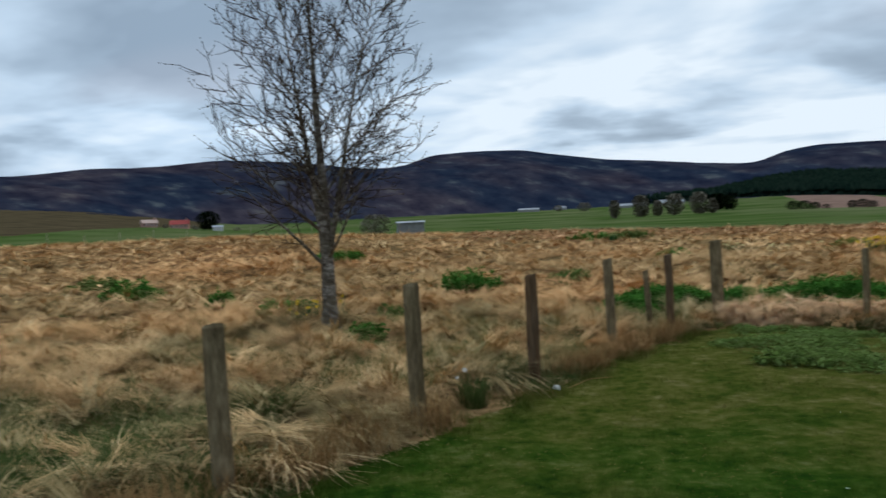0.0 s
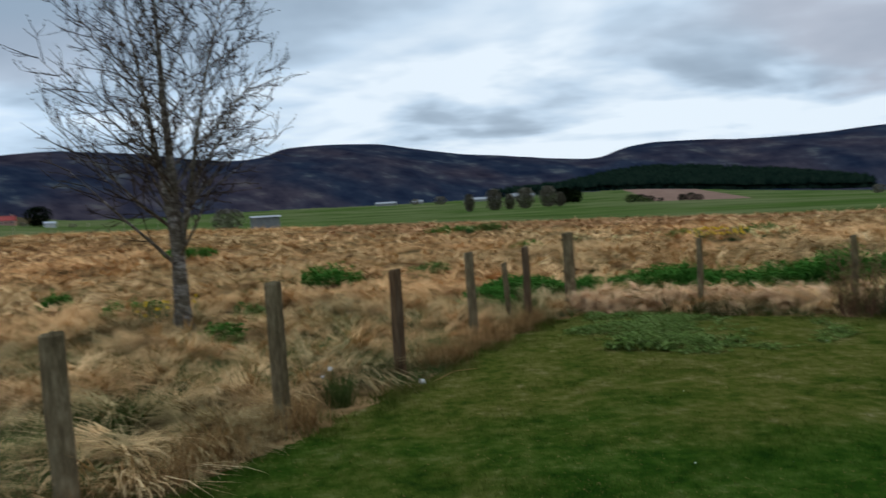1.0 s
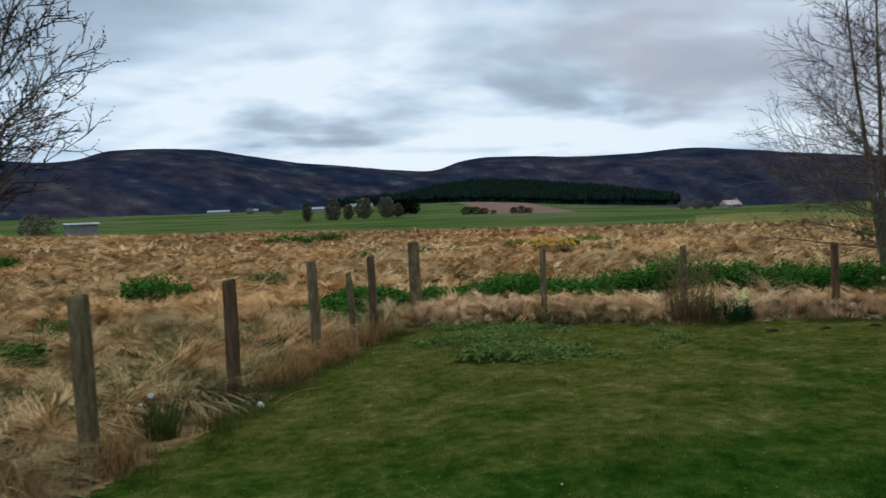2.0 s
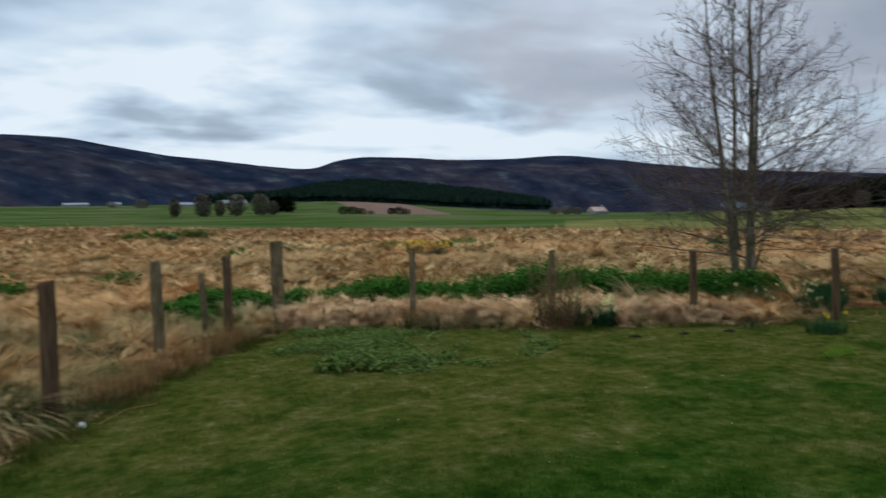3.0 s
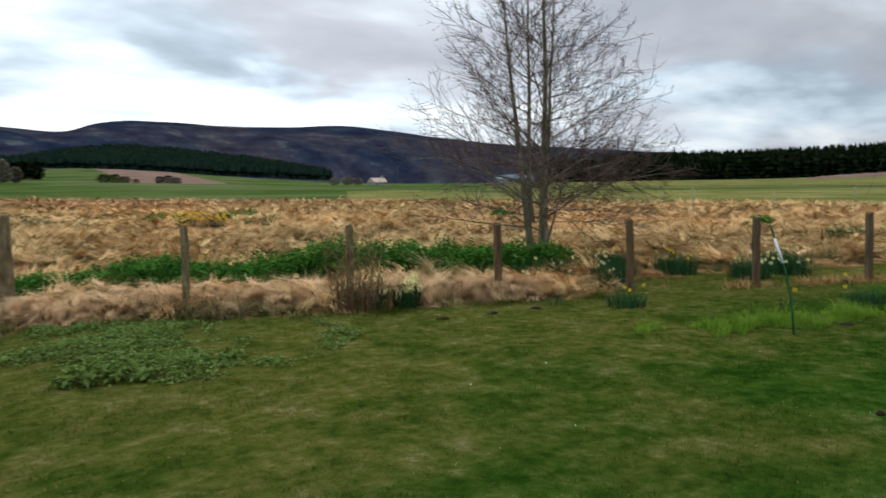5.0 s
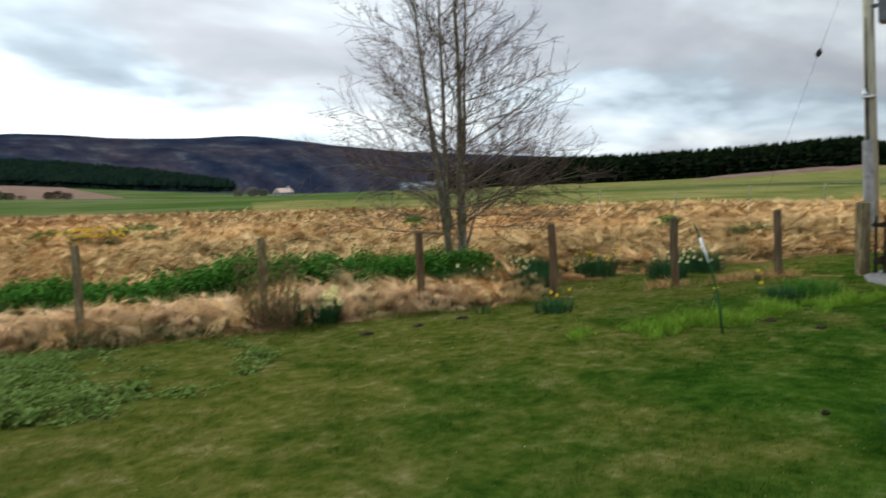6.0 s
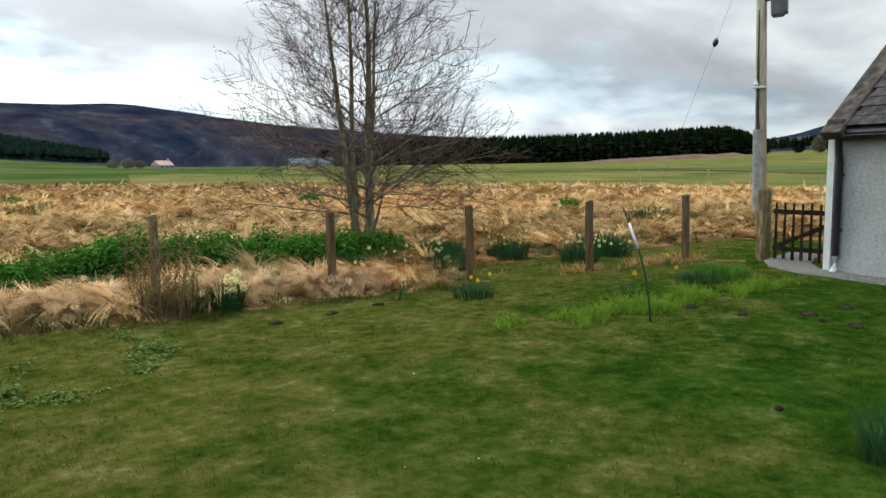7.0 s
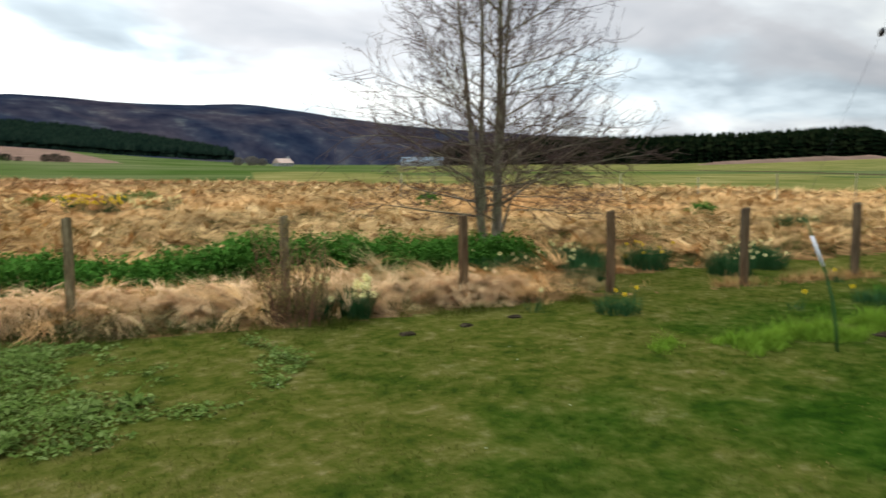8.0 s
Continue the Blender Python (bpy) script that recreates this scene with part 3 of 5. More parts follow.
# ---------------------------------------------------------------- fence, gate
def fence_post(x, y, tall, wide, material, round_post=False, lean=(0, 0), label="", seed=0, skinny=1.0):
    rnd = random.Random(seed)
    z = ground_z(x, y)
    ob = base("fence_post", pose(x, y, z, lean[0], lean[1], -36 + rnd.uniform(-6, 6)), label, "fence post", "posts of the garden fence")
    n, bm = (14, bmesh.new()) if round_post else (4, bmesh.new())
    rings = []
    levels = [-0.25, 0.0, 0.3 * tall, 0.62 * tall, tall - 0.02, tall]
    for k, h in enumerate(levels):
        s = wide * 0.5 * (1.0 if h < tall - 0.03 else (0.97 if h < tall - 0.001 else 0.86))
        row = []
        for i in range(n):
            if round_post:
                a = 2 * math.pi * i / n
                px, py = s * math.cos(a), s * math.sin(a)
                row.append((px, py))
            else:
                for cx_, cy_ in ((1, 0.72), (0.72, 1)) if i % 2 == 0 else ((0.72, 1), (1, 0.72)):
                    sx, sy = ((1, 1), (-1, 1), (-1, -1), (1, -1))[i]
                    row.append((s * cx_ * sx, s * cy_ * sy * skinny))
        jx, jy = rnd.uniform(-0.006, 0.006), rnd.uniform(-0.006, 0.006)
        top = h == tall
        rings.append([bm.verts.new((px + jx + rnd.uniform(-0.003, 0.003), py + jy, h + (rnd.uniform(-0.01, 0.01) + 0.12 * px if top else 0))) for px, py in row])
    m = len(rings[0])
    for a, b in zip(rings, rings[1:]):
        for k in range(m):
            bm.faces.new((a[k], a[(k + 1) % m], b[(k + 1) % m], b[k]))
    bm.faces.new(rings[0][::-1])
    bmesh.ops.recalc_face_normals(bm, faces=bm.faces)
    part("shaft", bm, material, ob)
    cap = bmesh.new()
    ring_top = [cap.verts.new(v) for v in [(math.cos(2 * math.pi * k / 10) * wide * 0.40, math.sin(2 * math.pi * k / 10) * wide * 0.40 * (1 if round_post else skinny), tall - 0.012 + 0.05 * wide * math.cos(2 * math.pi * k / 10)) for k in range(10)]]
    peak = cap.verts.new((0.01, 0.0, tall + 0.012))
    for k in range(10):
        cap.faces.new((ring_top[k], ring_top[(k + 1) % 10], peak))
    part("top", cap, M_ENDGRAIN, ob, "weathered end grain with moss")
    return ob


GREY = "weathered grey wooden fence post standing in tall dead grass"
BROWN = "brown wooden fence post at the edge of the lawn"
for k, ((x, y), tall, wide, lean) in enumerate(zip(POST_LINE_A, (1.20, 1.29, 1.22, 1.25, 1.23), (0.125, 0.12, 0.11, 0.105, 0.10), ((0, -0.6), (0.5, -0.8), (0, 0.2), (0.6, -0.5), (0, 0)))):
    fence_post(x, y, tall, wide, M_POST if k in (0, 1, 3) else M_BROWNPOST, lean=lean, label=GREY if k in (0, 1, 3) else "dark brown fence post standing in tall dead grass", seed=k + 1)
fence_post(*CORNER, 1.36, 0.20, M_POST, round_post=True, label="thick round grey strainer post at the fence corner", seed=11)
for k, ((x, y), tall, wide) in enumerate(zip(POST_LINE_B, (1.17, 1.13, 1.10, 1.08, 1.08, 1.10), (0.085, 0.10, 0.10, 0.095, 0.10, 0.10))):
    fence_post(x, y, tall, wide, M_POST if k < 2 else M_BROWNPOST, lean=(0, 0.4 - 0.25 * k), label=GREY if k < 2 else BROWN, seed=k + 21)
fence_post(1.57, 11.23, 0.98, 0.085, M_POST, lean=(0, -3), label="short rotten grey stake leaning in the grass", seed=31, skinny=0.6)
fence_post(*GATEPOST, 1.19, 0.18, M_POST, label="thick square grey gatepost beside the picket gate", seed=41)

# far stakes of the meadow's other fences
far_stake = None
for k in range(12):
    bear, rr = -37 + 2.35 * k, 66 + 0.9 * k
    x, y = O[0] + rr * math.sin(radians(bear)), O[1] + rr * math.cos(radians(bear))
    m = pose(x, y, ground_z(x, y), 0, 0, 20 * k)
    if far_stake is None:
        far_stake = tagged(part("field_stake", rod([(0, 0, -0.3), (0, 0, 1.2), (0.01, 0, 1.25)], [0.035, 0.03, 0.025], 7), M_POLE), "thin grey wooden stake in the straw-coloured meadow", "stake", "stakes of the far field fence")
        far_stake.matrix_world = m
    else:
        copy_thing(far_stake, m)
for bear, rr in ((54.5, 33), (62.0, 34), (67.5, 36), (72.5, 35), (77.3, 36), (80.0, 34), (84.5, 35), (46.0, 36)):
    x, y = O[0] + rr * math.sin(radians(bear)), O[1] + rr * math.cos(radians(bear))
    copy_thing(far_stake, pose(x, y, ground_z(x, y) - 0.1, 0, 2, bear * 7))


def picket_gate():
    a, b = Vector((*GATEPOST, 0)), Vector((HOUSE[0] + 0.56, HOUSE[1] - 0.42, 0))
    along = (b - a).normalized()
    width = 1.26
    start = a + along * 0.17
    z = ground_z(start.x, start.y) + 0.04
    m = Matrix.Translation((start.x, start.y, z)) @ Matrix.Rotation(math.atan2(along.y, along.x), 4, "Z")
    gate = base("picket_gate", m, "dark creosoted wooden picket gate, shut, beside the house", "gate")
    pale = box((0.055, 0.022, 0.93), (0, 0, 0.465), 0.006)
    for v in pale.verts:
        if v.co.z > 0.9:
            v.co.x *= 0.55
    first = part("picket", pale, M_GATE, gate)
    first.location = (0.06, -0.03, 0)
    for k in range(1, 9):
        piece("picket", first.data, gate, Matrix.Translation((0.06 + k * (width - 0.12) / 8, -0.03, 0.012 * math.sin(k * 2.1))))
    part("rail", box((width, 0.035, 0.075), (width / 2, 0, 0.78), 0.006), M_GATE, gate)
    part("rail", box((width, 0.035, 0.075), (width / 2, 0, 0.17), 0.006), M_GATE, gate)
    tilt = math.atan2(0.55, width - 0.1)
    part("brace", box((math.hypot(0.55, width - 0.1), 0.03, 0.07), (width / 2, 0.002, 0.475), 0.006, Matrix.Rotation(-tilt, 4, "Y")), M_GATE, gate)
    part("hinge", box((0.16, 0.012, 0.03), (0.06, -0.024, 0.78), 0.003), M_IRON, gate, "black iron strap hinge")
    part("latch", box((0.10, 0.02, 0.03), (width - 0.05, -0.05, 0.70), 0.004), M_IRON, gate, "black iron latch")
    return gate


picket_gate()


# ---------------------------------------------------------------- the cottage
def cottage():
    # local x runs along the eaves away from the gate, y into the house, z up
    ax = Vector((-0.587, -0.810, 0)).normalized()
    ay = Vector((0.810, -0.587, 0)).normalized()
    m = Matrix(((ax.x, ay.x, 0, HOUSE[0]), (ax.y, ay.y, 0, HOUSE[1]), (0, 0, 1, -0.06), (0, 0, 0, 1)))
    house = base("cottage", m, "low white-harled cottage with a grey slate roof", "house")
    L, D, E, T = 9.0, 5.4, 2.08, 0.5
    part("front_wall", box((L, T, E + 0.3), (L / 2, T / 2, (E - 0.3) / 2)), M_HARL, house, "rough grey-white harled wall")
    part("back_wall", box((L, T, E + 0.3), (L / 2, D - T / 2, (E - 0.3) / 2)), M_HARL, house)
    for x in (0.0, L - T):
        bm = bmesh.new()
        prof = [(T + 0.003, -0.3), (D - T - 0.003, -0.3), (D - T - 0.003, E - 0.05 + T), (D / 2, E - 0.05 + D / 2), (T + 0.003, E - 0.05 + T)]
        f0 = [bm.verts.new((x + 0.003, y, z)) for y, z in prof]
        f1 = [bm.verts.new((x + T - 0.003, y, z)) for y, z in prof]
        bm.faces.new(f0[::-1]), bm.faces.new(f1)
        for k in range(5):
            bm.faces.new((f0[k], f0[(k + 1) % 5], f1[(k + 1) % 5], f1[k]))
        bmesh.ops.recalc_face_normals(bm, faces=bm.faces)
        part("gable_wall", bm, M_HARL, house)
    part("corner_margin", box((0.12, 0.05, E), (0.06, -0.022, E / 2), 0.008), M_MARGIN, house, "smooth white painted corner strip")
    # darker band along the foot of the front wall
    part("plinth", box((L - 0.02, 0.06, 0.16), (L / 2 + 0.01, -0.025, 0.0), 0.01), M_PLINTH, house, "dark plinth")
    # roof boards below the slates
    slope = math.hypot(D / 2 + 0.15, D / 2 + 0.15)
    for side in (0, 1):
        bm = box((L - 0.5, slope, 0.08))
        rot = Matrix.Rotation(radians(45 if side == 0 else -45), 4, "X")
        yy = (D / 2 - 0.15) / 2 if side == 0 else D - (D / 2 - 0.15) / 2
        bmesh.ops.transform(bm, matrix=Matrix.Translation((L / 2, yy, E + 0.10 + (D / 2 - 0.15) / 2)) @ rot, verts=bm.verts)
        part("roof_deck", bm, M_SLATE, house)
    # stone skews on both gables
    for x in (0.19, L - 0.19):
        for side in (0, 1):
            bm = box((0.34, slope + 0.10, 0.16), bevel=0.02)
            rot = Matrix.Rotation(radians(45 if side == 0 else -45), 4, "X")
            yy = (D / 2 - 0.22) / 2 if side == 0 else D - (D / 2 - 0.22) / 2
            bmesh.ops.transform(bm, matrix=Matrix.Translation((x, yy, E + 0.20 + (D / 2 - 0.22) / 2)) @ rot, verts=bm.verts)
            part("skew", bm, M_SKEW, house, "weathered stone coping along the gable")
        part("skewputt", box((0.28, 0.30, 0.20), (x, -0.02, E + 0.13), 0.03), M_SKEW, house, "stone block at the foot of the coping")
    part("ridge", rod([(0.1, D / 2, E + D / 2 + 0.18), (L - 0.1, D / 2, E + D / 2 + 0.18)], [0.09, 0.09], 10), M_SKEW, house)
    # gutter and downpipe
    gut = part("gutter", rod([(0.2, -0.11, E + 0.02), (L - 0.2, -0.11, E + 0.05)], [0.06, 0.06], 10), M_IRON, house, "black gutter under the eaves")
    pipe = part("downpipe", rod([(0.21, -0.11, E + 0.0), (0.21, -0.09, E - 0.2), (0.21, -0.06, E - 0.35), (0.21, -0.06, 0.32)], [0.05] * 4, 10), M_IRON, house, "black iron downpipe at the corner")
    part("shoe", rod([(0.21, -0.06, 0.34), (0.21, -0.06, 0.12), (0.21, -0.18, 0.03)], [0.048, 0.048, 0.045], 10), M_PALE, house, "white plastic shoe of the downpipe")
    for z in (0.7, 1.5):
        part("bracket", box((0.13, 0.05, 0.035), (0.21, -0.045, z), 0.004), M_IRON, pipe)
    # slates, in courses with staggered joints
    rnd = random.Random(5)
    bm = box((0.232, 0.30, 0.014), bevel=0.0)
    me = bpy.data.meshes.new("slate")
    bm.to_mesh(me), bm.free()
    me.materials.append(M_SLATE)
    row = 0
    s = 0.02
    rot = Matrix.Rotation(radians(45 - 3.5), 4, "X")
    extra = bmesh.new()
    while s < slope - 0.12:
        for c in range(34):
            x = 0.40 + 0.24 * c + (0.12 if row % 2 else 0)
            if x > L - 0.4:
                continue
            yy, zz = -0.12 + s * 0.7071, E + 0.185 + s * 0.7071 - 0.045
            mm = Matrix.Translation((x, yy + 0.09 * 0.7, zz + 0.09 * 0.7 + rnd.uniform(0, 0.006))) @ rot @ Matrix.Rotation(rnd.uniform(-0.02, 0.02), 4, "Z")
            if c < 14:
                piece("slate", me, house, mm)
            else:
                bmesh.ops.create_cube(extra, size=1.0, matrix=mm @ Matrix.Diagonal((0.232, 0.30, 0.014, 1)))
        s += 0.19
        row += 1
    tagged(part("slates", extra, M_SLATE, house), kind="stuff")
    return house


cottage()

# gravel path from the gate along the wall
bm = bmesh.new()
rnd = random.Random(8)
outer = [(15.3, 4.1), (14.2, 4.35), (13.5, 4.2), (12.95, 3.85), (12.6, 3.3), (12.2, 2.6), (11.5, 1.6), (10.1, -0.2)]
inner = [(15.5, 3.3), (14.6, 3.6), (13.9, 3.6), (13.3, 3.43), (13.1, 3.17), (12.7, 2.6), (12.0, 1.6), (10.6, -0.2)]
rows = []
for (x0, y0), (x1, y1) in zip(outer, inner):
    rows.append([bm.verts.new((x0 + (x1 - x0) * t, y0 + (y1 - y0) * t, ground_z(x0 + (x1 - x0) * t, y0 + (y1 - y0) * t) + 0.03 - 0.045 * (t == 0))) for t in (0, 0.12, 0.5, 1)])
for a, b in zip(rows, rows[1:]):
    for k in range(3):
        bm.faces.new((a[k], a[k + 1], b[k + 1], b[k]))
bmesh.ops.recalc_face_normals(bm, faces=bm.faces)
bmesh.ops.subdivide_edges(bm, edges=bm.edges[:], cuts=3, use_grid_fill=True)
for v in bm.verts:
    v.co.z = max(v.co.z, ground_z(v.co.x, v.co.y) - 0.01) + rnd.uniform(-0.006, 0.006)
tagged(part("gravel_path", bm, M_GRAVEL), "narrow grey gravel path along the cottage wall", "path", kind="structure")


# ---------------------------------------------------------------- the electricity pole
def utility_pole():
    x, y = 21.3, 5.26
    z = ground_z(x, y)
    pole = base("utility_pole", pose(x, y, z, -1.6, 0.4, 0), "weathered wooden electricity pole with a grey transformer", "utility pole")
    part("shaft", rod([(0, 0, -0.5), (0, 0, 4.0), (0, 0, 8.6)], [0.155, 0.13, 0.105], 14), M_POLE, pole, smooth=True)
    # cable guard on the side towards the garden
    part("cable_guard", rod([(-0.10, 0.05, 0.0), (-0.10, 0.05, 2.45)], [0.135, 0.125], 12), M_GUARD, pole, "galvanised steel cable guard")
    part("cable", rod([(-0.14, 0.05, 2.4), (-0.14, 0.06, 3.1), (-0.125, 0.05, 4.4), (-0.10, 0.04, 5.4)], [0.05, 0.04, 0.022, 0.02], 8), M_WIRE, pole, "black service cable")
    part("bracket", box((0.16, 0.30, 0.05), (-0.12, 0.02, 3.50), 0.01), M_PALE, pole, "pale fuse bracket")
    part("insulator", rod([(-0.14, 0.10, 3.52), (-0.14, 0.10, 3.58), (-0.14, 0.10, 3.64), (-0.14, 0.10, 3.72)], [0.05, 0.07, 0.045, 0.03], 10), M_PALE, pole, "pale porcelain insulator")
    tank = part("transformer", box((0.38, 0.30, 0.60), (-0.05, -0.38, 5.50), 0.05), M_BOX, pole, "grey steel transformer tank")
    for k in range(5):
        part("cooling_fin", box((0.03, 0.08, 0.45), (-0.19 + 0.07 * k, -0.56, 5.48), 0.006), M_BOX, tank)
    part("lid", box((0.44, 0.38, 0.05), (-0.05, -0.38, 5.82), 0.012), M_BOX, tank)
    for k in (-1, 1):
        part("bushing", rod([(-0.05 + 0.12 * k, -0.40, 5.82), (-0.05 + 0.13 * k, -0.50, 5.92), (-0.05 + 0.14 * k, -0.62, 5.97)], [0.05, 0.06, 0.035], 8), M_WIRE, tank)
    part("hanger", box((0.12, 0.30, 0.08), (-0.03, -0.14, 5.65), 0.01), M_BOX, pole)
    return z


pole_z = utility_pole()
# guy wire with its insulator
top, foot = Vector((21.30, 5.55, pole_z + 7.3)), Vector((20.8, 8.1, pole_z - 0.05))
guy = tagged(part("guy_wire", rod([top, top.lerp(foot, 0.5), foot], [0.0032] * 3, 6), M_WIRE), "thin steel guy wire staying the electricity pole", "wire")
spot = top.lerp(foot, 0.355)
egg = rod([spot + (top - spot).normalized() * 0.11, spot + (top - spot).normalized() * 0.05, spot, spot - (top - spot).normalized() * 0.06, spot - (top - spot).normalized() * 0.11], [0.02, 0.065, 0.075, 0.06, 0.02], 10)
part("guy_insulator", egg, M_IRON, guy, "dark porcelain egg insulator")


# ---------------------------------------------------------------- trees
def tube_set():
    return {"v": [], "q": [], "t": [], "n": 0}


def tube(store, pts, radii, sides):
    ring_at = []
    for i, p in enumerate(pts):
        d = (pts[min(i + 1, len(pts) - 1)] - pts[max(i - 1, 0)])
        d = d.normalized() if d.length > 1e-9 else Vector((0, 0, 1))
        u = d.cross(Vector((0.31, 0.17, 0.93)) if abs(d.z) < 0.9 else Vector((1, 0.2, 0))).normalized()
        w = d.cross(u)
        ring_at.append(store["n"])
        if i == len(pts) - 1:
            store["v"].append(p)
            store["n"] += 1
        else:
            for k in range(sides):
                a = 2 * math.pi * k / sides
                store["v"].append(p + (u * math.cos(a) + w * math.sin(a)) * radii[i])
            store["n"] += sides
    for i in range(len(pts) - 1):
        a, b = ring_at[i], ring_at[i + 1]
        for k in range(sides):
            k2 = (k + 1) % sides
            if i == len(pts) - 2:
                store["t"].append((a + k, a + k2, b))
            else:
                store["q"].append((a + k, a + k2, b + k2, b + k))


def bough(rnd, start, way, length, radius, tip, steps, upward, wander):
    pts, radii, d = [start.copy()], [radius], way.normalized()
    for i in range(steps):
        d = (d + Vector((rnd.gauss(0, wander), rnd.gauss(0, wander), rnd.gauss(0, wander) + upward))).normalized()
        pts.append(pts[-1] + d * (length / steps))
        radii.append(radius + (tip - radius) * (i + 1) / steps)
    return pts, radii


def along(pts, t):
    s = t * (len(pts) - 1)
    i = min(int(s), len(pts) - 2)
    return pts[i].lerp(pts[i + 1], s - i), (pts[i + 1] - pts[i]).normalized()


def side_way(rnd, d, spread, twist):
    u = d.cross(Vector((0, 0, 1)) if abs(d.z) < 0.95 else Vector((1, 0, 0))).normalized()
    w = d.cross(u)
    return (d * math.cos(spread) + (u * math.cos(twist) + w * math.sin(twist)) * math.sin(spread)).normalized()


def tree(name, x, y, label, stems, seed, bark, twig, limb_gap, limb_len, droop_low, buds, crown, open_by=(46, 70), rise=0.035, stout=1.0, dense=5.0, twigs=5.0, sway=0.03):
    """stems: rows of (offset, way, length, radius, first limb at). crown(z): how far limbs may reach at that height."""
    rnd = random.Random(seed)
    ob = base(name, pose(x, y, ground_z(x, y)), label, "tree")
    fine, bud = tube_set(), tube_set()
    for off, way, length, radius, first in stems:
        trunk, limbs = tube_set(), tube_set()
        pts, radii = bough(rnd, Vector((off[0], off[1], off[2] if len(off) > 2 else -0.1)), Vector(way), length, radius, 0.006, 16, 0.02, sway)
        radii = [radius * (1 - k / 16.5) ** 1.6 + 0.004 for k in range(17)]
        radii[0] *= 1.35
        tube(trunk, pts, radii, 10)
        me = mesh_of("trunk", [tuple(v) for v in trunk["v"]], [np.array(trunk["q"]), np.array(trunk["t"])], bark)
        me.polygons.foreach_set("use_smooth", [True] * len(me.polygons))
        piece("trunk", me, ob)
        t, twist = first, rnd.uniform(0, 6)
        while t < 0.97:
            p, d = along(pts, t)
            twist += 2.4 + rnd.uniform(-0.4, 0.4)
            reach = crown(p.z) * rnd.uniform(0.72, 1.05)
            low = p.z < droop_low
            spread = radians(rnd.uniform(66, 88) if low else rnd.uniform(*open_by) - 16 * t)
            w = side_way(rnd, d, spread, twist)
            r0 = max(0.009, radii[min(int(t * 16), 15)] * rnd.uniform(0.20, 0.36))
            lp, lr = bough(rnd, p, w, reach * 1.12 * limb_len, r0, 0.003, 8, 0.02 if low else rise, 0.05)
            tube(limbs, lp, lr, 5)
            # branches and twigs
            n = int(4 + reach * dense)
            for k in range(n):
                tb = 0.16 + 0.82 * (k + rnd.random()) / n
                bp, bd = along(lp, tb)
                bl = reach * rnd.uniform(0.28, 0.55) * (1.15 - 0.6 * tb)
                bw = side_way(rnd, bd, radians(rnd.uniform(28, 55)), rnd.uniform(0, 6.28))
                q, qr = bough(rnd, bp, bw, bl, 0.0058 * stout, 0.0024 * stout, 5, 0.05, 0.075)
                tube(fine, q, qr, 3)
                for j in range(int(2 + bl * twigs)):
                    tp, td = along(q, rnd.uniform(0.15, 1.0))
                    tw = side_way(rnd, td, radians(rnd.uniform(22, 50)), rnd.uniform(0, 6.28))
                    tq, tr = bough(rnd, tp, tw, rnd.uniform(0.10, 0.34), 0.0033 * stout, 0.0017 * stout, 3, 0.06, 0.09)
                    tube(fine, tq, tr, 3)
                    if buds and rnd.random() < buds:
                        for s in (0.35, 0.7, 1.0):
                            c, cd = along(tq, s)
                            e = c + side_way(rnd, cd, radians(35), rnd.uniform(0, 6.28)) * rnd.uniform(0.018, 0.04)
                            tube(bud, [c, c.lerp(e, 0.5), e], [0.003, rnd.uniform(0.008, 0.014), 0.001], 4)
            t += limb_gap * rnd.uniform(0.6, 1.4) * (0.75 + 0.5 * t if t < 0.5 else 1.0 - 0.4 * (t - 0.5))
        me = mesh_of("limb", [tuple(v) for v in limbs["v"]], [np.array(limbs["q"]), np.array(limbs["t"])], bark)
        piece("limb", me, ob)
    stuff_piece("crown", mesh_of("crown", [tuple(v) for v in fine["v"]], [np.array(fine["q"]), np.array(fine["t"])], twig), ob)
    if bud["n"]:
        stuff_piece("bud_spray", mesh_of("bud_spray", [tuple(v) for v in bud["v"]], [np.array(bud["q"]), np.array(bud["t"])], twig), ob)
    return ob


def crown_one(z):
    return float(np.interp(z, [0.9, 1.5, 2.4, 3.4, 4.6, 5.8, 7.2], [2.0, 2.2, 2.05, 1.75, 1.35, 0.95, 0.35]))


def crown_two(z):
    return float(np.interp(z, [0.8, 1.4, 2.4, 3.4, 4.6, 6.0, 8.2], [2.3, 2.9, 2.35, 1.75, 1.2, 0.8, 0.35]))


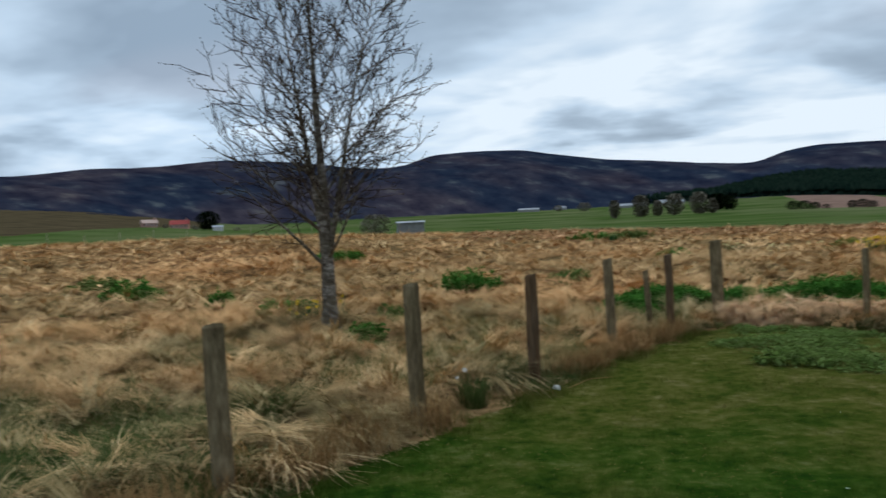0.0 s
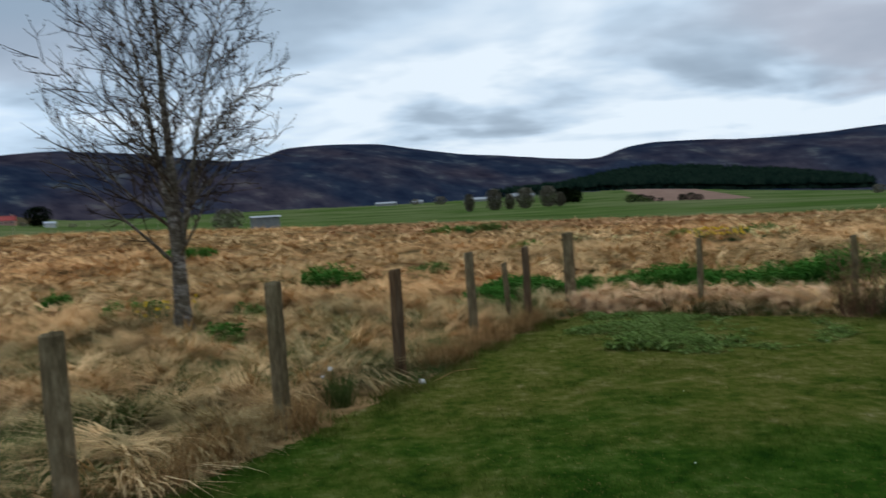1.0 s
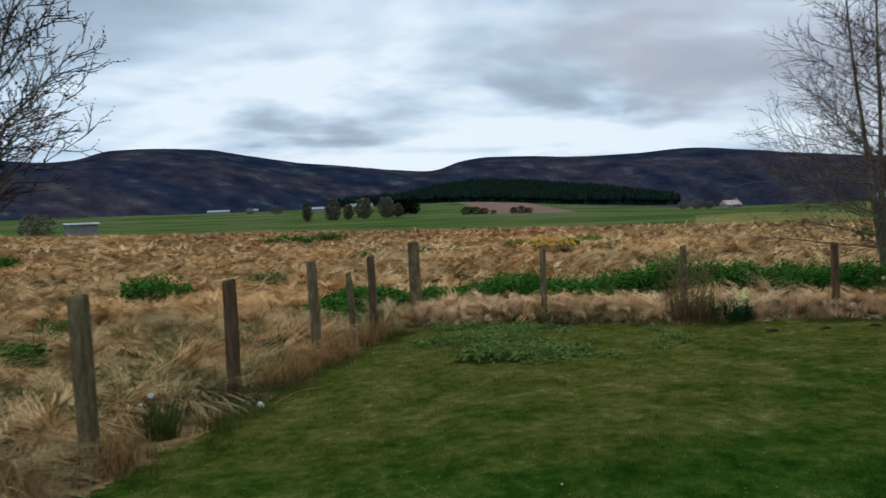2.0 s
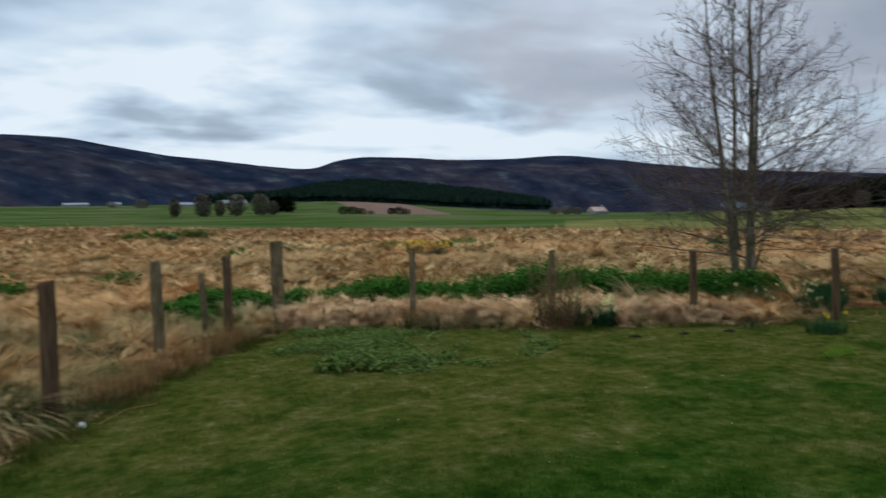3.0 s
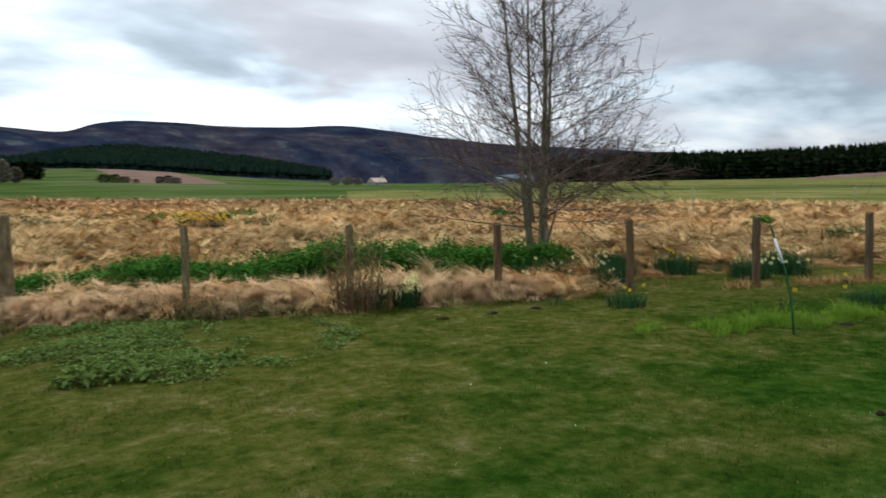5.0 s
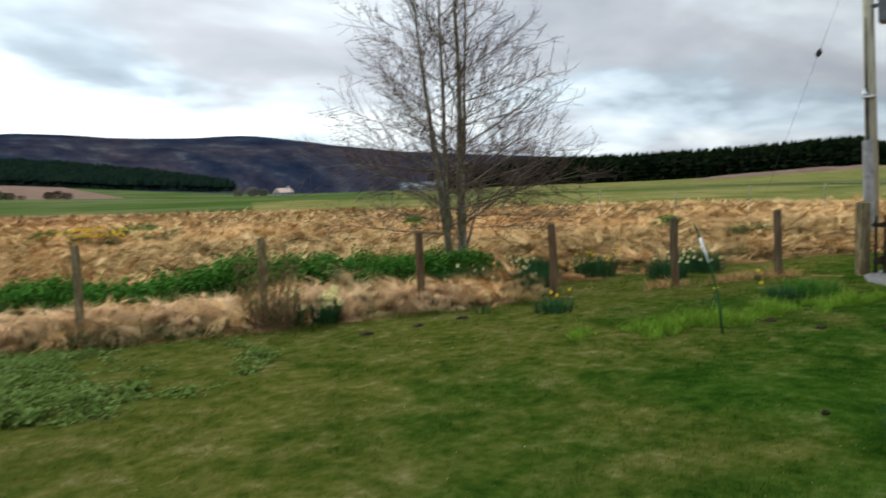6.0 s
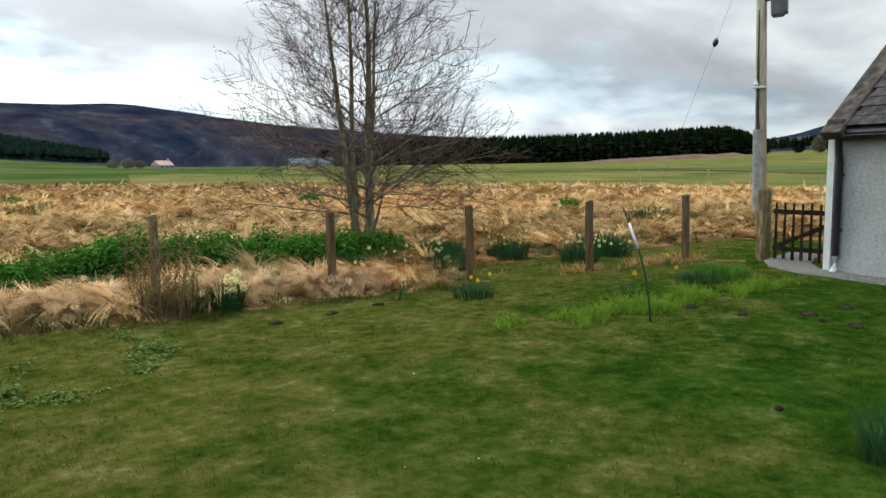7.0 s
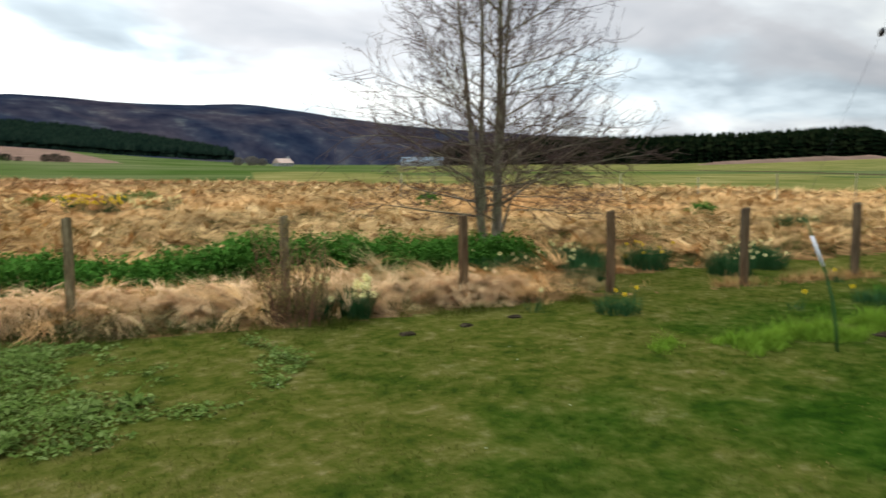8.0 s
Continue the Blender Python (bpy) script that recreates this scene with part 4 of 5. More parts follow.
tree("young_tree", -3.53, 11.13, "young bare tree with pale lichened trunk and budding twigs",
     [((0, 0), (0.0, 0.0, 1), 7.2, 0.135, 0.15), ((-0.02, 0.0, 1.15), (-0.10, -0.02, 1), 5.4, 0.060, 0.05), ((0.04, -0.02, 1.2), (0.22, 0.05, 1), 4.9, 0.05, 0.05)], 16, M_BARK1, M_TWIG1, 0.030, 1.0, 0.8, 0.9, crown_one, (38, 62), 0.030, 1.75, 3.2, 3.4, 0.014)
tree("bare_tree", 11.75, 10.8, "bare grey-brown tree with several stems behind the fence",
     [((-0.08, 0.08), (-0.07, 0.07, 1), 7.4, 0.078, 0.10), ((0.05, -0.05), (0.0, 0.0, 1), 8.4, 0.100, 0.08), ((-0.12, 0.08, 0.75), (-0.03, 0.03, 1), 7.0, 0.058, 0.10), ((0.07, -0.05, 0.9), (0.06, -0.05, 1), 6.2, 0.050, 0.08), ((0.0, -0.02), (0.22, -0.24, 1), 1.9, 0.045, 0.45)], 10, M_BARK2, M_TWIG2, 0.029, 0.92, 1.9, 0.12, crown_two, (58, 82), 0.032, 0.95, 6.6, 5.8, 0.022)


# ---------------------------------------------------------------- blades, leaves and flowers
def blades(name, roots, length, width, turn, lean, droop, material, segments=3, clump=None):
    """Curved tapering blades, all in one mesh."""
    n = len(roots)
    rows, p, th = [], roots.copy(), lean.copy()
    flat = np.stack([np.cos(turn), np.sin(turn), np.zeros(n)], -1)
    sidev = np.stack([-np.sin(turn), np.cos(turn), np.zeros(n)], -1)
    for k in range(segments + 1):
        if k == segments:
            rows.append(p[:, None, :])
        else:
            w = (width * (1 - 0.75 * k / segments) * 0.5)[:, None] * sidev
            rows.append(np.stack([p - w, p + w], 1))
        step = (length / segments)[:, None]
        p = p + step * (flat * np.sin(th)[:, None] + np.array([0, 0, 1.0]) * np.cos(th)[:, None])
        th = th + droop / segments
    V = np.concatenate(rows, 1)
    per = V.shape[1]
    start = (np.arange(n) * per)[:, None]
    quads = [start + np.array([[2 * k, 2 * k + 1, 2 * k + 3, 2 * k + 2]]) for k in range(segments - 1)]
    tip = start + np.array([[per - 3, per - 2, per - 1]])
    me = mesh_of(name, V.reshape(-1, 3), ([np.concatenate(quads)] if quads else []) + [tip], material)
    if clump is not None:
        me.attributes.new("clump", "FLOAT", "POINT").data.foreach_set("value", np.repeat(clump, per).astype(np.float32))
    return me


def sector(rng, n, r0, r1, b0=-42, b1=97):
    """Places spread evenly over the logarithm of the distance, so that the near ground is the densest."""
    r = np.exp(rng.uniform(math.log(r0), math.log(r1), n))
    b = np.radians(rng.uniform(b0, b1, n))
    return O[0] + r * np.sin(b), O[1] + r * np.cos(b)


FENCE_LINE = [(-7.0, -3.5), (-2.33, 4.22), CORNER, GATEPOST]
rng = np.random.default_rng(4)


MEADOW_PLANTS = [(-14.6, 22.0, 0.9, 0.55), (-11.0, 18.0, 0.85, 0.55), (-5.3, 13.5, 0.42, 0.42), (-2.75, 12.6, 0.38, 0.5), (-1.9, 18.6, 0.8, 0.55), (-2.75, 10.3, 0.28, 0.32), (-4.6, 13.0, 0.25, 0.3), (-9.5, 34.0, 1.2, 0.5), (3.6, 50.0, 1.8, 0.6), (6.5, 50.5, 1.5, 0.5), (5.6, 31, 0.8, 0.45), (13.5, 33, 0.9, 0.5), (16.5, 31.5, 1.0, 0.55), (21.5, 20.5, 0.5, 0.35), (22.5, 11.0, 0.45, 0.35), (0.9, 21.5, 0.7, 0.4), (-7.6, 16.0, 0.3, 0.35)]
BULB_LINE = [(9.8, 9.7), (11.0, 9.3), (11.9, 9.1), (12.7, 8.3)]
NETTLE_LINE = [(1.4, 13.4), (2.4, 14.5), (4.5, 13.75), (7.0, 12.4), (9.3, 10.9), (11.0, 10.0)]


def free_meadow(x, y):
    house = (np.hypot(x - 15.5, y - 1.0) < 4.2)
    return ~(mown(x, y) | house)


def hollow_grass(name, n, r0, r1, per, size, width, seed):
    """Loose tufts of living grass in the hollows between the dead tussocks."""
    g = np.random.default_rng(seed)
    cx_, cy_ = sector(g, n, r0, r1, -85 if r1 < 20 else -46)
    rise = fbm(cx_ * 1.15, cy_ * 1.15, 21, 3) - g.normal(0, 0.04, n)
    keep = free_meadow(cx_, cy_) & (rise < 0.47) & (line_gap(NETTLE_LINE, cx_, cy_, False) > 0.45)
    for x, y, rx, tall in MEADOW_PLANTS:
        keep &= np.hypot(cx_ - x, (cy_ - y) * 0.75 - 0.1) > rx * 1.05
    cx_, cy_ = cx_[keep], cy_[keep]
    m = len(cx_)
    n = m * per
    grow = np.repeat(g.uniform(0.7, 1.3, m), per)
    lay = np.repeat(6.3 * vnoise(cx_ * 0.6, cy_ * 0.6, 77) + g.normal(0, 0.6, m), per)
    turn = np.where(g.random(n) < 0.55, lay + g.normal(0, 0.45, n), g.uniform(0, 2 * np.pi, n))
    off = np.abs(g.normal(0, 0.10, n)) * grow * size / 0.6
    x, y = np.repeat(cx_, per) + off * np.cos(turn), np.repeat(cy_, per) + off * np.sin(turn)
    edge = np.minimum(line_gap(LAWN, x, y), line_gap(MOWN, x, y))
    length = size * grow * g.uniform(0.55, 1.15, n) * (0.45 + 0.55 * smooth(edge / 0.5))
    low = g.random(n) < 0.3
    lean = np.radians(np.where(low, g.uniform(50, 80, n), g.uniform(22, 53, n)))
    droop = np.radians(np.where(low, g.uniform(4, 32, n), g.uniform(40, 76, n)))
    return blades(name, np.stack([x, y, height(x, y) - 0.02], -1), length, width * g.uniform(0.6, 1.4, n), turn, lean, droop, M_GREENBLADE)


def scatter(g, cell, r0, r1, b0, b1):
    """Places on a shaken grid between two distances and two bearings."""
    gx, gy = np.meshgrid(np.arange(-r1, r1, cell), np.arange(-r1, r1, cell))
    gx, gy = gx.ravel() + g.uniform(-0.55, 0.55, gx.size) * cell, gy.ravel() + g.uniform(-0.55, 0.55, gx.size) * cell
    r, b = np.hypot(gx, gy), np.degrees(np.arctan2(gx, gy))
    keep = (r > r0) & (r < r1) & (b > b0) & (b < b1)
    x, y = gx[keep] + O[0], gy[keep] + O[1]
    keep = free_meadow(x, y) & (line_gap(LAWN, x, y) > 0.40) & (line_gap(NETTLE_LINE, x, y, False) > 0.80) & (np.hypot(x + 0.9, y - 7.0) > 0.5) & (np.hypot(x + 3.53, y - 11.13) > 0.28)
    out = np.degrees(np.arctan2(x - O[0], y - O[1]))
    keep &= np.hypot(x - O[0], y - O[1]) < meadow_end(out) * (1 + 0.22 * (fbm(x * 0.05, y * 0.05, 51, 3) - 0.45)) - 0.8
    for px_, py_, rx, tall in MEADOW_PLANTS:
        keep &= np.hypot(x - px_, (y - py_) * 0.75 - 0.1) > rx * 1.05 + 0.18
    keep &= line_gap(BULB_LINE, x, y, False) > 0.42
    return x[keep], y[keep]


def tussocks(name, cx_, cy_, size, locks, per, width, seed, material=M_STRAW, crown=0.2, combed=0.6, segments=3, flat=False, lean_by=(56, 94), droop_by=(10, 55), even=0.35):
    """Fallen tussocks: each a crown from which locks of long dead blades sweep over and lie down, mostly one way."""
    g = np.random.default_rng(seed)
    m = len(cx_)
    grow, hue = g.uniform(0.6, 1.35, m), g.random(m)
    lay = 9.0 * vnoise(cx_ * 0.30, cy_ * 0.30, 77) + g.normal(0, 0.5, m)
    k = np.repeat(np.arange(m), locks)
    n = len(k)
    turn = np.where(g.random(n) < combed, lay[k] + g.normal(0, 0.65, n), g.uniform(0, 6.28, n))
    q = np.sqrt(g.random(n))
    reach = 0.40 * size * grow[k] * q
    way = turn + g.normal(0, 0.5, n)
    x, y = cx_[k] + reach * np.cos(way), cy_[k] + reach * np.sin(way)
    lift = crown * grow[k] * (1 - q * q) * g.uniform(0.6, 1.0, n)
    lean, droop = np.radians(g.uniform(66, 97, n) if flat else g.uniform(*lean_by, n)), np.radians(g.uniform(0, 28, n) if flat else g.uniform(*droop_by, n))
    long, tone = size * grow[k] * g.uniform(0.55, 1.15, n), even * hue[k] + (1 - even) * g.random(n)
    i = np.repeat(np.arange(n), per)
    n = len(i)
    loose = 0.035 * size / 0.6
    x, y = x[i] + g.normal(0, loose, n), y[i] + g.normal(0, loose, n)
    edge = smooth(np.minimum(line_gap(LAWN, x, y), line_gap(MOWN, x, y)) / 0.5)
    z = height(x, y) + lift[i] * (0.35 + 0.65 * edge) + g.normal(0, 0.012, n) - 0.02
    return blades(name, np.stack([x, y, z], -1), long[i] * g.uniform(0.7, 1.15, n) * (0.5 + 0.5 * edge), width * g.uniform(0.6, 1.5, n), turn[i] + g.normal(0, 0.14, n), lean[i] + g.normal(0, 0.10, n), droop[i] + g.normal(0, 0.14, n), material, segments, tone[i])


g = np.random.default_rng(61)
for cell, r0, r1, b0, size, locks, per, width, crown, segments in ((0.50, 2.6, 14, -90, 0.64, 26, 14, 0.0078, 0.25, 3), (0.66, 14, 34, -48, 0.62, 14, 8, 0.017, 0.27, 2), (1.10, 34, 96, -48, 0.85, 8, 4, 0.048, 0.17, 2)):
    x, y = scatter(g, cell, r0, r1, b0, 99)
    r, bear = np.hypot(x - O[0], y - O[1]), np.degrees(np.arctan2(x - O[0], y - O[1]))
    wet = fbm(x * 1.1, y * 1.1, 141, 2) < 0.315
    far_red = (r + 22 * (fbm(x * 0.08, y * 0.08, 142, 2) - 0.4) > 47) & (bear > -6) & (bear < 52)
    kinds = (((r < 13) & wet, M_OLIVEGRASS, "fading_grass", "fading grey-green grass among the dead meadow grass"), (far_red, M_RUST, "rust_grass", "rust-coloured rushes at the far side of the meadow"))
    rest = np.ones(len(x), dtype=bool)
    for pick, material, name, label in kinds:
        rest &= ~pick
        if pick.any():
            tagged(new(name, tussocks(name, x[pick], y[pick], size * 0.9, locks, per, width, int(r1) + 1, material, crown * 0.8, 0.55, segments, r0 > 10, even=0.6)), label, "grass", kind="stuff")
    tagged(new("dead_grass", tussocks("dead_grass", x[rest], y[rest], size, locks, per, width, int(r1), M_STRAW, crown, 0.55, segments, r0 > 10, even=0.75 if r0 > 10 else 0.35)), "long matted straw-coloured dead grass of the meadow", "grass", kind="stuff")
tagged(new("green_grass", hollow_grass("green_grass", 11000, 3.4, 26, 20, 0.40, 0.009, 64)), "olive green grass growing through the dead grass", "grass", kind="stuff")

tagged(new("green_grass", hollow_grass("green_grass", 13000, 3.0, 12.5, 24, 0.48, 0.007, 65)), "dark green grass in hollows between the near tussocks", "grass", kind="stuff")

# upright grass along the fence
n = 12000
t = rng.uniform(0, 1, n) ** 0.9
A, C, B = np.array((-2.9, 3.3)), np.array(CORNER), np.array((9.6, 8.15))
on_a = rng.random(n) < 0.93
px = np.where(on_a, A[0] + (C[0] - A[0]) * t, C[0] + (B[0] - C[0]) * t) + rng.normal(0, 0.13, n)
py = np.where(on_a, A[1] + (C[1] - A[1]) * t, C[1] + (B[1] - C[1]) * t) + rng.normal(0, 0.10, n)
clump = fbm(px * 2.2, py * 2.2, 71, 2)
keep = clump > 0.36
px, py, clump = px[keep], py[keep], clump[keep]
n = len(px)
me = blades("fence_grass", np.stack([px, py, height(px, py) - 0.02], -1), (0.16 + 0.50 * clump) * rng.uniform(0.6, 1.15, n), rng.uniform(0.003, 0.008, n), rng.uniform(0, 6.28, n), np.radians(rng.uniform(4, 45, n)), np.radians(rng.uniform(15, 80, n)), M_BROWNGRASS)
tagged(new("fence_grass", me), "upright dry brown grass along the fence", "grass", kind="stuff")

# the strip of heaped dead grass between the lawn and the fence
g = np.random.default_rng(81)
t = g.uniform(0, 1, 210)
S0, S1 = np.array((2.9, 12.05)), np.array((9.7, 7.80))
out = g.uniform(-0.05, 1.2, 210) * (1 - 0.45 * t**2)
px, py = S0[0] + (S1[0] - S0[0]) * t + 0.535 * out, S0[1] + (S1[1] - S0[1]) * t + 0.845 * out
keep = fbm(px * 1.3, py * 1.3, 83, 2) + 0.25 * (1 - t) > 0.42
tagged(new("heaped_grass", tussocks("heaped_grass", px[keep], py[keep], 0.36, 26, 11, 0.0090, 82, M_PALESTRAW, 0.33, 0.25, 3, False, (66, 102), (25, 70))), "heaped pale dead grass along the lawn's edge", "grass", kind="stuff")

# green fringe where the mower does not reach
n = 26000
edge_pts = [(-2.3, 3.8), (-1.02, 5.88), (0.02, 7.66), (1.05, 9.55), (2.02, 10.85), (2.95, 11.75), (4.45, 10.65), (6.2, 9.45), (8.15, 8.55), (10.05, 7.55)]
seg = rng.integers(0, len(edge_pts) - 1, n)
t = rng.random(n)
P0, P1 = np.array(edge_pts)[seg], np.array(edge_pts)[seg + 1]
px = P0[:, 0] + (P1[:, 0] - P0[:, 0]) * t + rng.normal(0.05, 0.15, n)
py = P0[:, 1] + (P1[:, 1] - P0[:, 1]) * t + rng.normal(-0.05, 0.15, n)
tuft = fbm(px * 3.1, py * 3.1, 86, 2)
keep = tuft + rng.normal(0, 0.05, n) > 0.36
px, py, tuft = px[keep], py[keep], tuft[keep]
n = len(px)
me = blades("edge_grass", np.stack([px, py, height(px, py) - 0.01], -1), (0.04 + 0.22 * np.maximum(0, tuft - 0.2)) * rng.uniform(0.6, 1.3, n), rng.uniform(0.003, 0.008, n), rng.uniform(0, 6.28, n), np.radians(rng.uniform(5, 55, n)), np.radians(rng.uniform(10, 70, n)), M_BLADE)
tagged(new("edge_grass", me), "uncut dark green grass along the lawn's edge", "grass", kind="stuff")

# clipped straw along the lower end of the fence
n = 2600
t = rng.uniform(0, 1, n)
px = 9.6 + (13.9 - 9.6) * t + rng.normal(0, 0.12, n)
py = 8.12 + (5.28 - 8.12) * t + rng.normal(0, 0.12, n)
keep = fbm(px * 1.4, py * 1.4, 83, 2) > 0.36
px, py = px[keep], py[keep]
n = len(px)
me = blades("fence_straw", np.stack([px, py, height(px, py)], -1), rng.uniform(0.10, 0.28, n), rng.uniform(0.004, 0.01, n), rng.uniform(0, 6.28, n), np.radians(rng.uniform(20, 70, n)), np.radians(rng.uniform(30, 80, n)), M_STRAW)
tagged(new("fence_straw", me), "low flattened straw under the garden fence", "grass", kind="stuff")

# lawn
x, y = sector(rng, 230000, 2.2, 24, -48, 110)
keep = mown(x, y) & (np.hypot(x - 15.5, y - 1.0) > 3.6)
x, y = x[keep], y[keep]
n = len(x)
rr = np.hypot(x - O[0], y - O[1])
tuft = fbm(x * 2.6, y * 2.6, 91, 3)
me = blades("lawn_grass", np.stack([x, y, height(x, y) - 0.004], -1), (0.016 + 0.055 * np.maximum(0, tuft - 0.22)) * rng.uniform(0.6, 1.5, n), np.clip(0.0011 * rr, 0.003, 0.012), rng.uniform(0, 6.28, n), np.radians(rng.uniform(5, 60, n)), np.radians(rng.uniform(0, 50, n)), M_BLADE, 2)
tagged(new("lawn_grass", me), "short mossy green lawn grass", "grass", kind="stuff")


# dry clippings and moss flecks lying in the lawn
x, y = sector(rng, 15000, 2.2, 15, -48, 105)
keep = mown(x, y) & (fbm(x * 0.9, y * 0.9, 97, 3) + rng.normal(0, 0.06, len(x)) > 0.47)
x, y = x[keep], y[keep]
n = len(x)
me = blades("dry_clippings", np.stack([x, y, height(x, y) + 0.012], -1), rng.uniform(0.010, 0.028, n), rng.uniform(0.0012, 0.0026, n) * (0.6 + np.hypot(x, y) / 7), rng.uniform(0, 6.28, n), np.radians(rng.uniform(60, 95, n)), np.radians(rng.uniform(0, 20, n)), M_BROWNGRASS, 2)
tagged(new("dry_clippings", me), "pale dry grass clippings scattered in the lawn", "grass", kind="stuff")


def leaf_mesh(name, centres, size, material, g, flatness=0.6):
    """Pointed folded leaves at the given places."""
    n = len(centres)
    a = g.uniform(0, 6.28, n)
    d = np.stack([np.cos(a), np.sin(a), g.normal(0.0, flatness, n)], -1)
    d /= np.linalg.norm(d, axis=1)[:, None]
    s = np.stack([-np.sin(a), np.cos(a), g.normal(0, 0.4, n)], -1)
    L = (size * g.uniform(0.6, 1.3, n))[:, None]
    up_ = np.array([0, 0, 1.0]) * L
    V = np.stack([centres, centres + d * L * 0.45 + s * L * 0.27 + up_ * 0.06, centres + d * L - up_ * 0.12, centres + d * L * 0.45 - s * L * 0.27 + up_ * 0.06], 1)
    st = (np.arange(n) * 4)[:, None]
    return mesh_of(name, V.reshape(-1, 3), [np.concatenate([st + np.array([[0, 1, 2]]), st + np.array([[0, 2, 3]])])], material)


def leafy_clump(name, x, y, rx, ry, tall, leaves, size, material, label, category, group, seed, turn=0.0):
    """A clump of leafy stems: stalks that carry leaves all the way up."""
    g = np.random.default_rng(seed)
    ob = base(name, pose(x, y, ground_z(x, y), 0, 0, turn), label, category, group)
    stalks = max(8, leaves // 22)
    a, q = g.uniform(0, 6.28, stalks), np.sqrt(g.random(stalks))
    sx, sy = rx * q * np.cos(a), ry * q * np.sin(a)
    rim = np.sqrt(np.maximum(0, 1 - 0.75 * q**2))
    sh = tall * rim * (0.55 + 0.65 * fbm(sx * 3 + seed, sy * 3, 5, 2)) * g.uniform(0.75, 1.25, stalks)
    tilt = g.uniform(-0.22, 0.22, (stalks, 2))
    st = blades("undergrowth", np.stack([sx, sy, np.full(stalks, -0.05)], -1), sh + 0.05, np.full(stalks, 0.008), g.uniform(0, 6.28, stalks), np.abs(g.normal(0, 0.12, stalks)), g.normal(0, 0.1, stalks), material)
    stuff_piece("undergrowth", st, ob)
    k = g.integers(0, stalks, leaves)
    h = g.random(leaves) ** 0.7
    c = np.stack([sx[k] + g.normal(0, 0.035, leaves) + tilt[k, 0] * h * sh[k], sy[k] + g.normal(0, 0.035, leaves) + tilt[k, 1] * h * sh[k], h * sh[k]], -1)
    stuff_piece("foliage", leaf_mesh("foliage", c, size, material, g), ob)
    return ob


# the long bank of nettles behind the fence, one plant group after another
NET = "dense bank of fresh green nettles behind the fence"
bank = [(2.4, 14.5, 0.9, 0.5, 0.42), (3.9, 14.0, 0.9, 0.5, 0.40), (4.5, 13.7, 0.8, 0.5, 0.52), (5.1, 13.35, 0.8, 0.55, 0.58), (5.9, 12.75, 0.8, 0.6, 0.60), (6.9, 12.45, 0.8, 0.6, 0.66), (7.7, 11.9, 0.8, 0.6, 0.68), (8.5, 11.3, 0.8, 0.55, 0.62), (9.35, 10.85, 0.85, 0.6, 0.70), (10.2, 10.4, 0.85, 0.6, 0.74), (10.9, 10.0, 0.7, 0.55, 0.62), (1.5, 13.2, 0.5, 0.4, 0.5)]
for k, (x, y, rx, ry, tall) in enumerate(bank):
    leafy_clump("nettle_bed", x, y, rx, ry, tall * 0.95, 8000, 0.066, M_NETTLE, NET, "nettles", "nettles behind the fence", 100 + k, -35)
# scattered green plants in the meadow
for k, (x, y, rx, tall) in enumerate(MEADOW_PLANTS):
    leafy_clump("green_plant", x, y, rx, rx * 0.8, tall * 1.2, 900 if rx < 0.5 else 1600, 0.07 + 0.05 * rx, M_NETTLE if k % 3 else M_WEED, "clump of fresh green weeds in the dead meadow grass", "weeds", "green clumps in the meadow", 200 + k)


def daffodils(x, y, rx, tall, leaves, flowers, petal, label, seed, leaf=M_BULB, bloom=0.72):
    g = np.random.default_rng(seed)
    rnd = random.Random(seed)
    ob = base("daffodil_clump", pose(x, y, ground_z(x, y)), label, "daffodils", "daffodil clumps")
    a, q = g.uniform(0, 6.28, leaves), np.sqrt(g.random(leaves))
    px, py = rx * q * np.cos(a), rx * q * np.sin(a)
    stuff_piece("foliage", blades("foliage", np.stack([px, py, np.full(leaves, -0.03)], -1), tall * g.uniform(0.7, 1.15, leaves), g.uniform(0.010, 0.018, leaves), a + g.normal(0, 0.5, leaves), np.radians(g.uniform(2, 24, leaves)), np.radians(g.uniform(5, 60, leaves)), leaf), ob)
    if flowers:
        bm = bmesh.new()
        for k in range(6):
            c = 2 * math.pi * k / 6
            p = [bm.verts.new((math.cos(c + da) * r_, math.sin(c + da) * r_, h_)) for da, r_, h_ in ((0, 0.008, 0), (-0.42, 0.030, 0.005), (0, 0.048, 0.0), (0.42, 0.030, 0.005))]
            bm.faces.new(p)
        low_ = [bm.verts.new((0.012 * math.cos(2 * math.pi * k / 8), 0.012 * math.sin(2 * math.pi * k / 8), 0.002)) for k in range(8)]
        hi_ = [bm.verts.new((0.019 * math.cos(2 * math.pi * k / 8), 0.019 * math.sin(2 * math.pi * k / 8), 0.034)) for k in range(8)]
        for k in range(8):
            bm.faces.new((low_[k], low_[(k + 1) % 8], hi_[(k + 1) % 8], hi_[k]))
        me = bpy.data.meshes.new("flower")
        bm.to_mesh(me), bm.free()
        me.materials.append(petal)
        for k in range(flowers):
            c, q = rnd.uniform(0, 6.28), rx * math.sqrt(rnd.random()) * 1.5
            fx, fy, fz = q * math.cos(c), q * math.sin(c), tall * rnd.uniform(0.45, 1.15)
            stalk = part("stalk", rod([(fx * 0.9, fy * 0.9, -0.02), (fx, fy, fz - 0.03), (fx - 0.02, fy - 0.02, fz)], [0.004, 0.0035, 0.003], 5), M_BULB, ob)
            piece("flower", me, stalk, Matrix.Translation((fx - 0.02, fy - 0.02, fz)) @ Euler((radians(rnd.uniform(55, 95)), 0, radians(rnd.uniform(60, 190) - 180))).to_matrix().to_4x4() @ Matrix.Diagonal((bloom, bloom, bloom, 1)))
    return ob


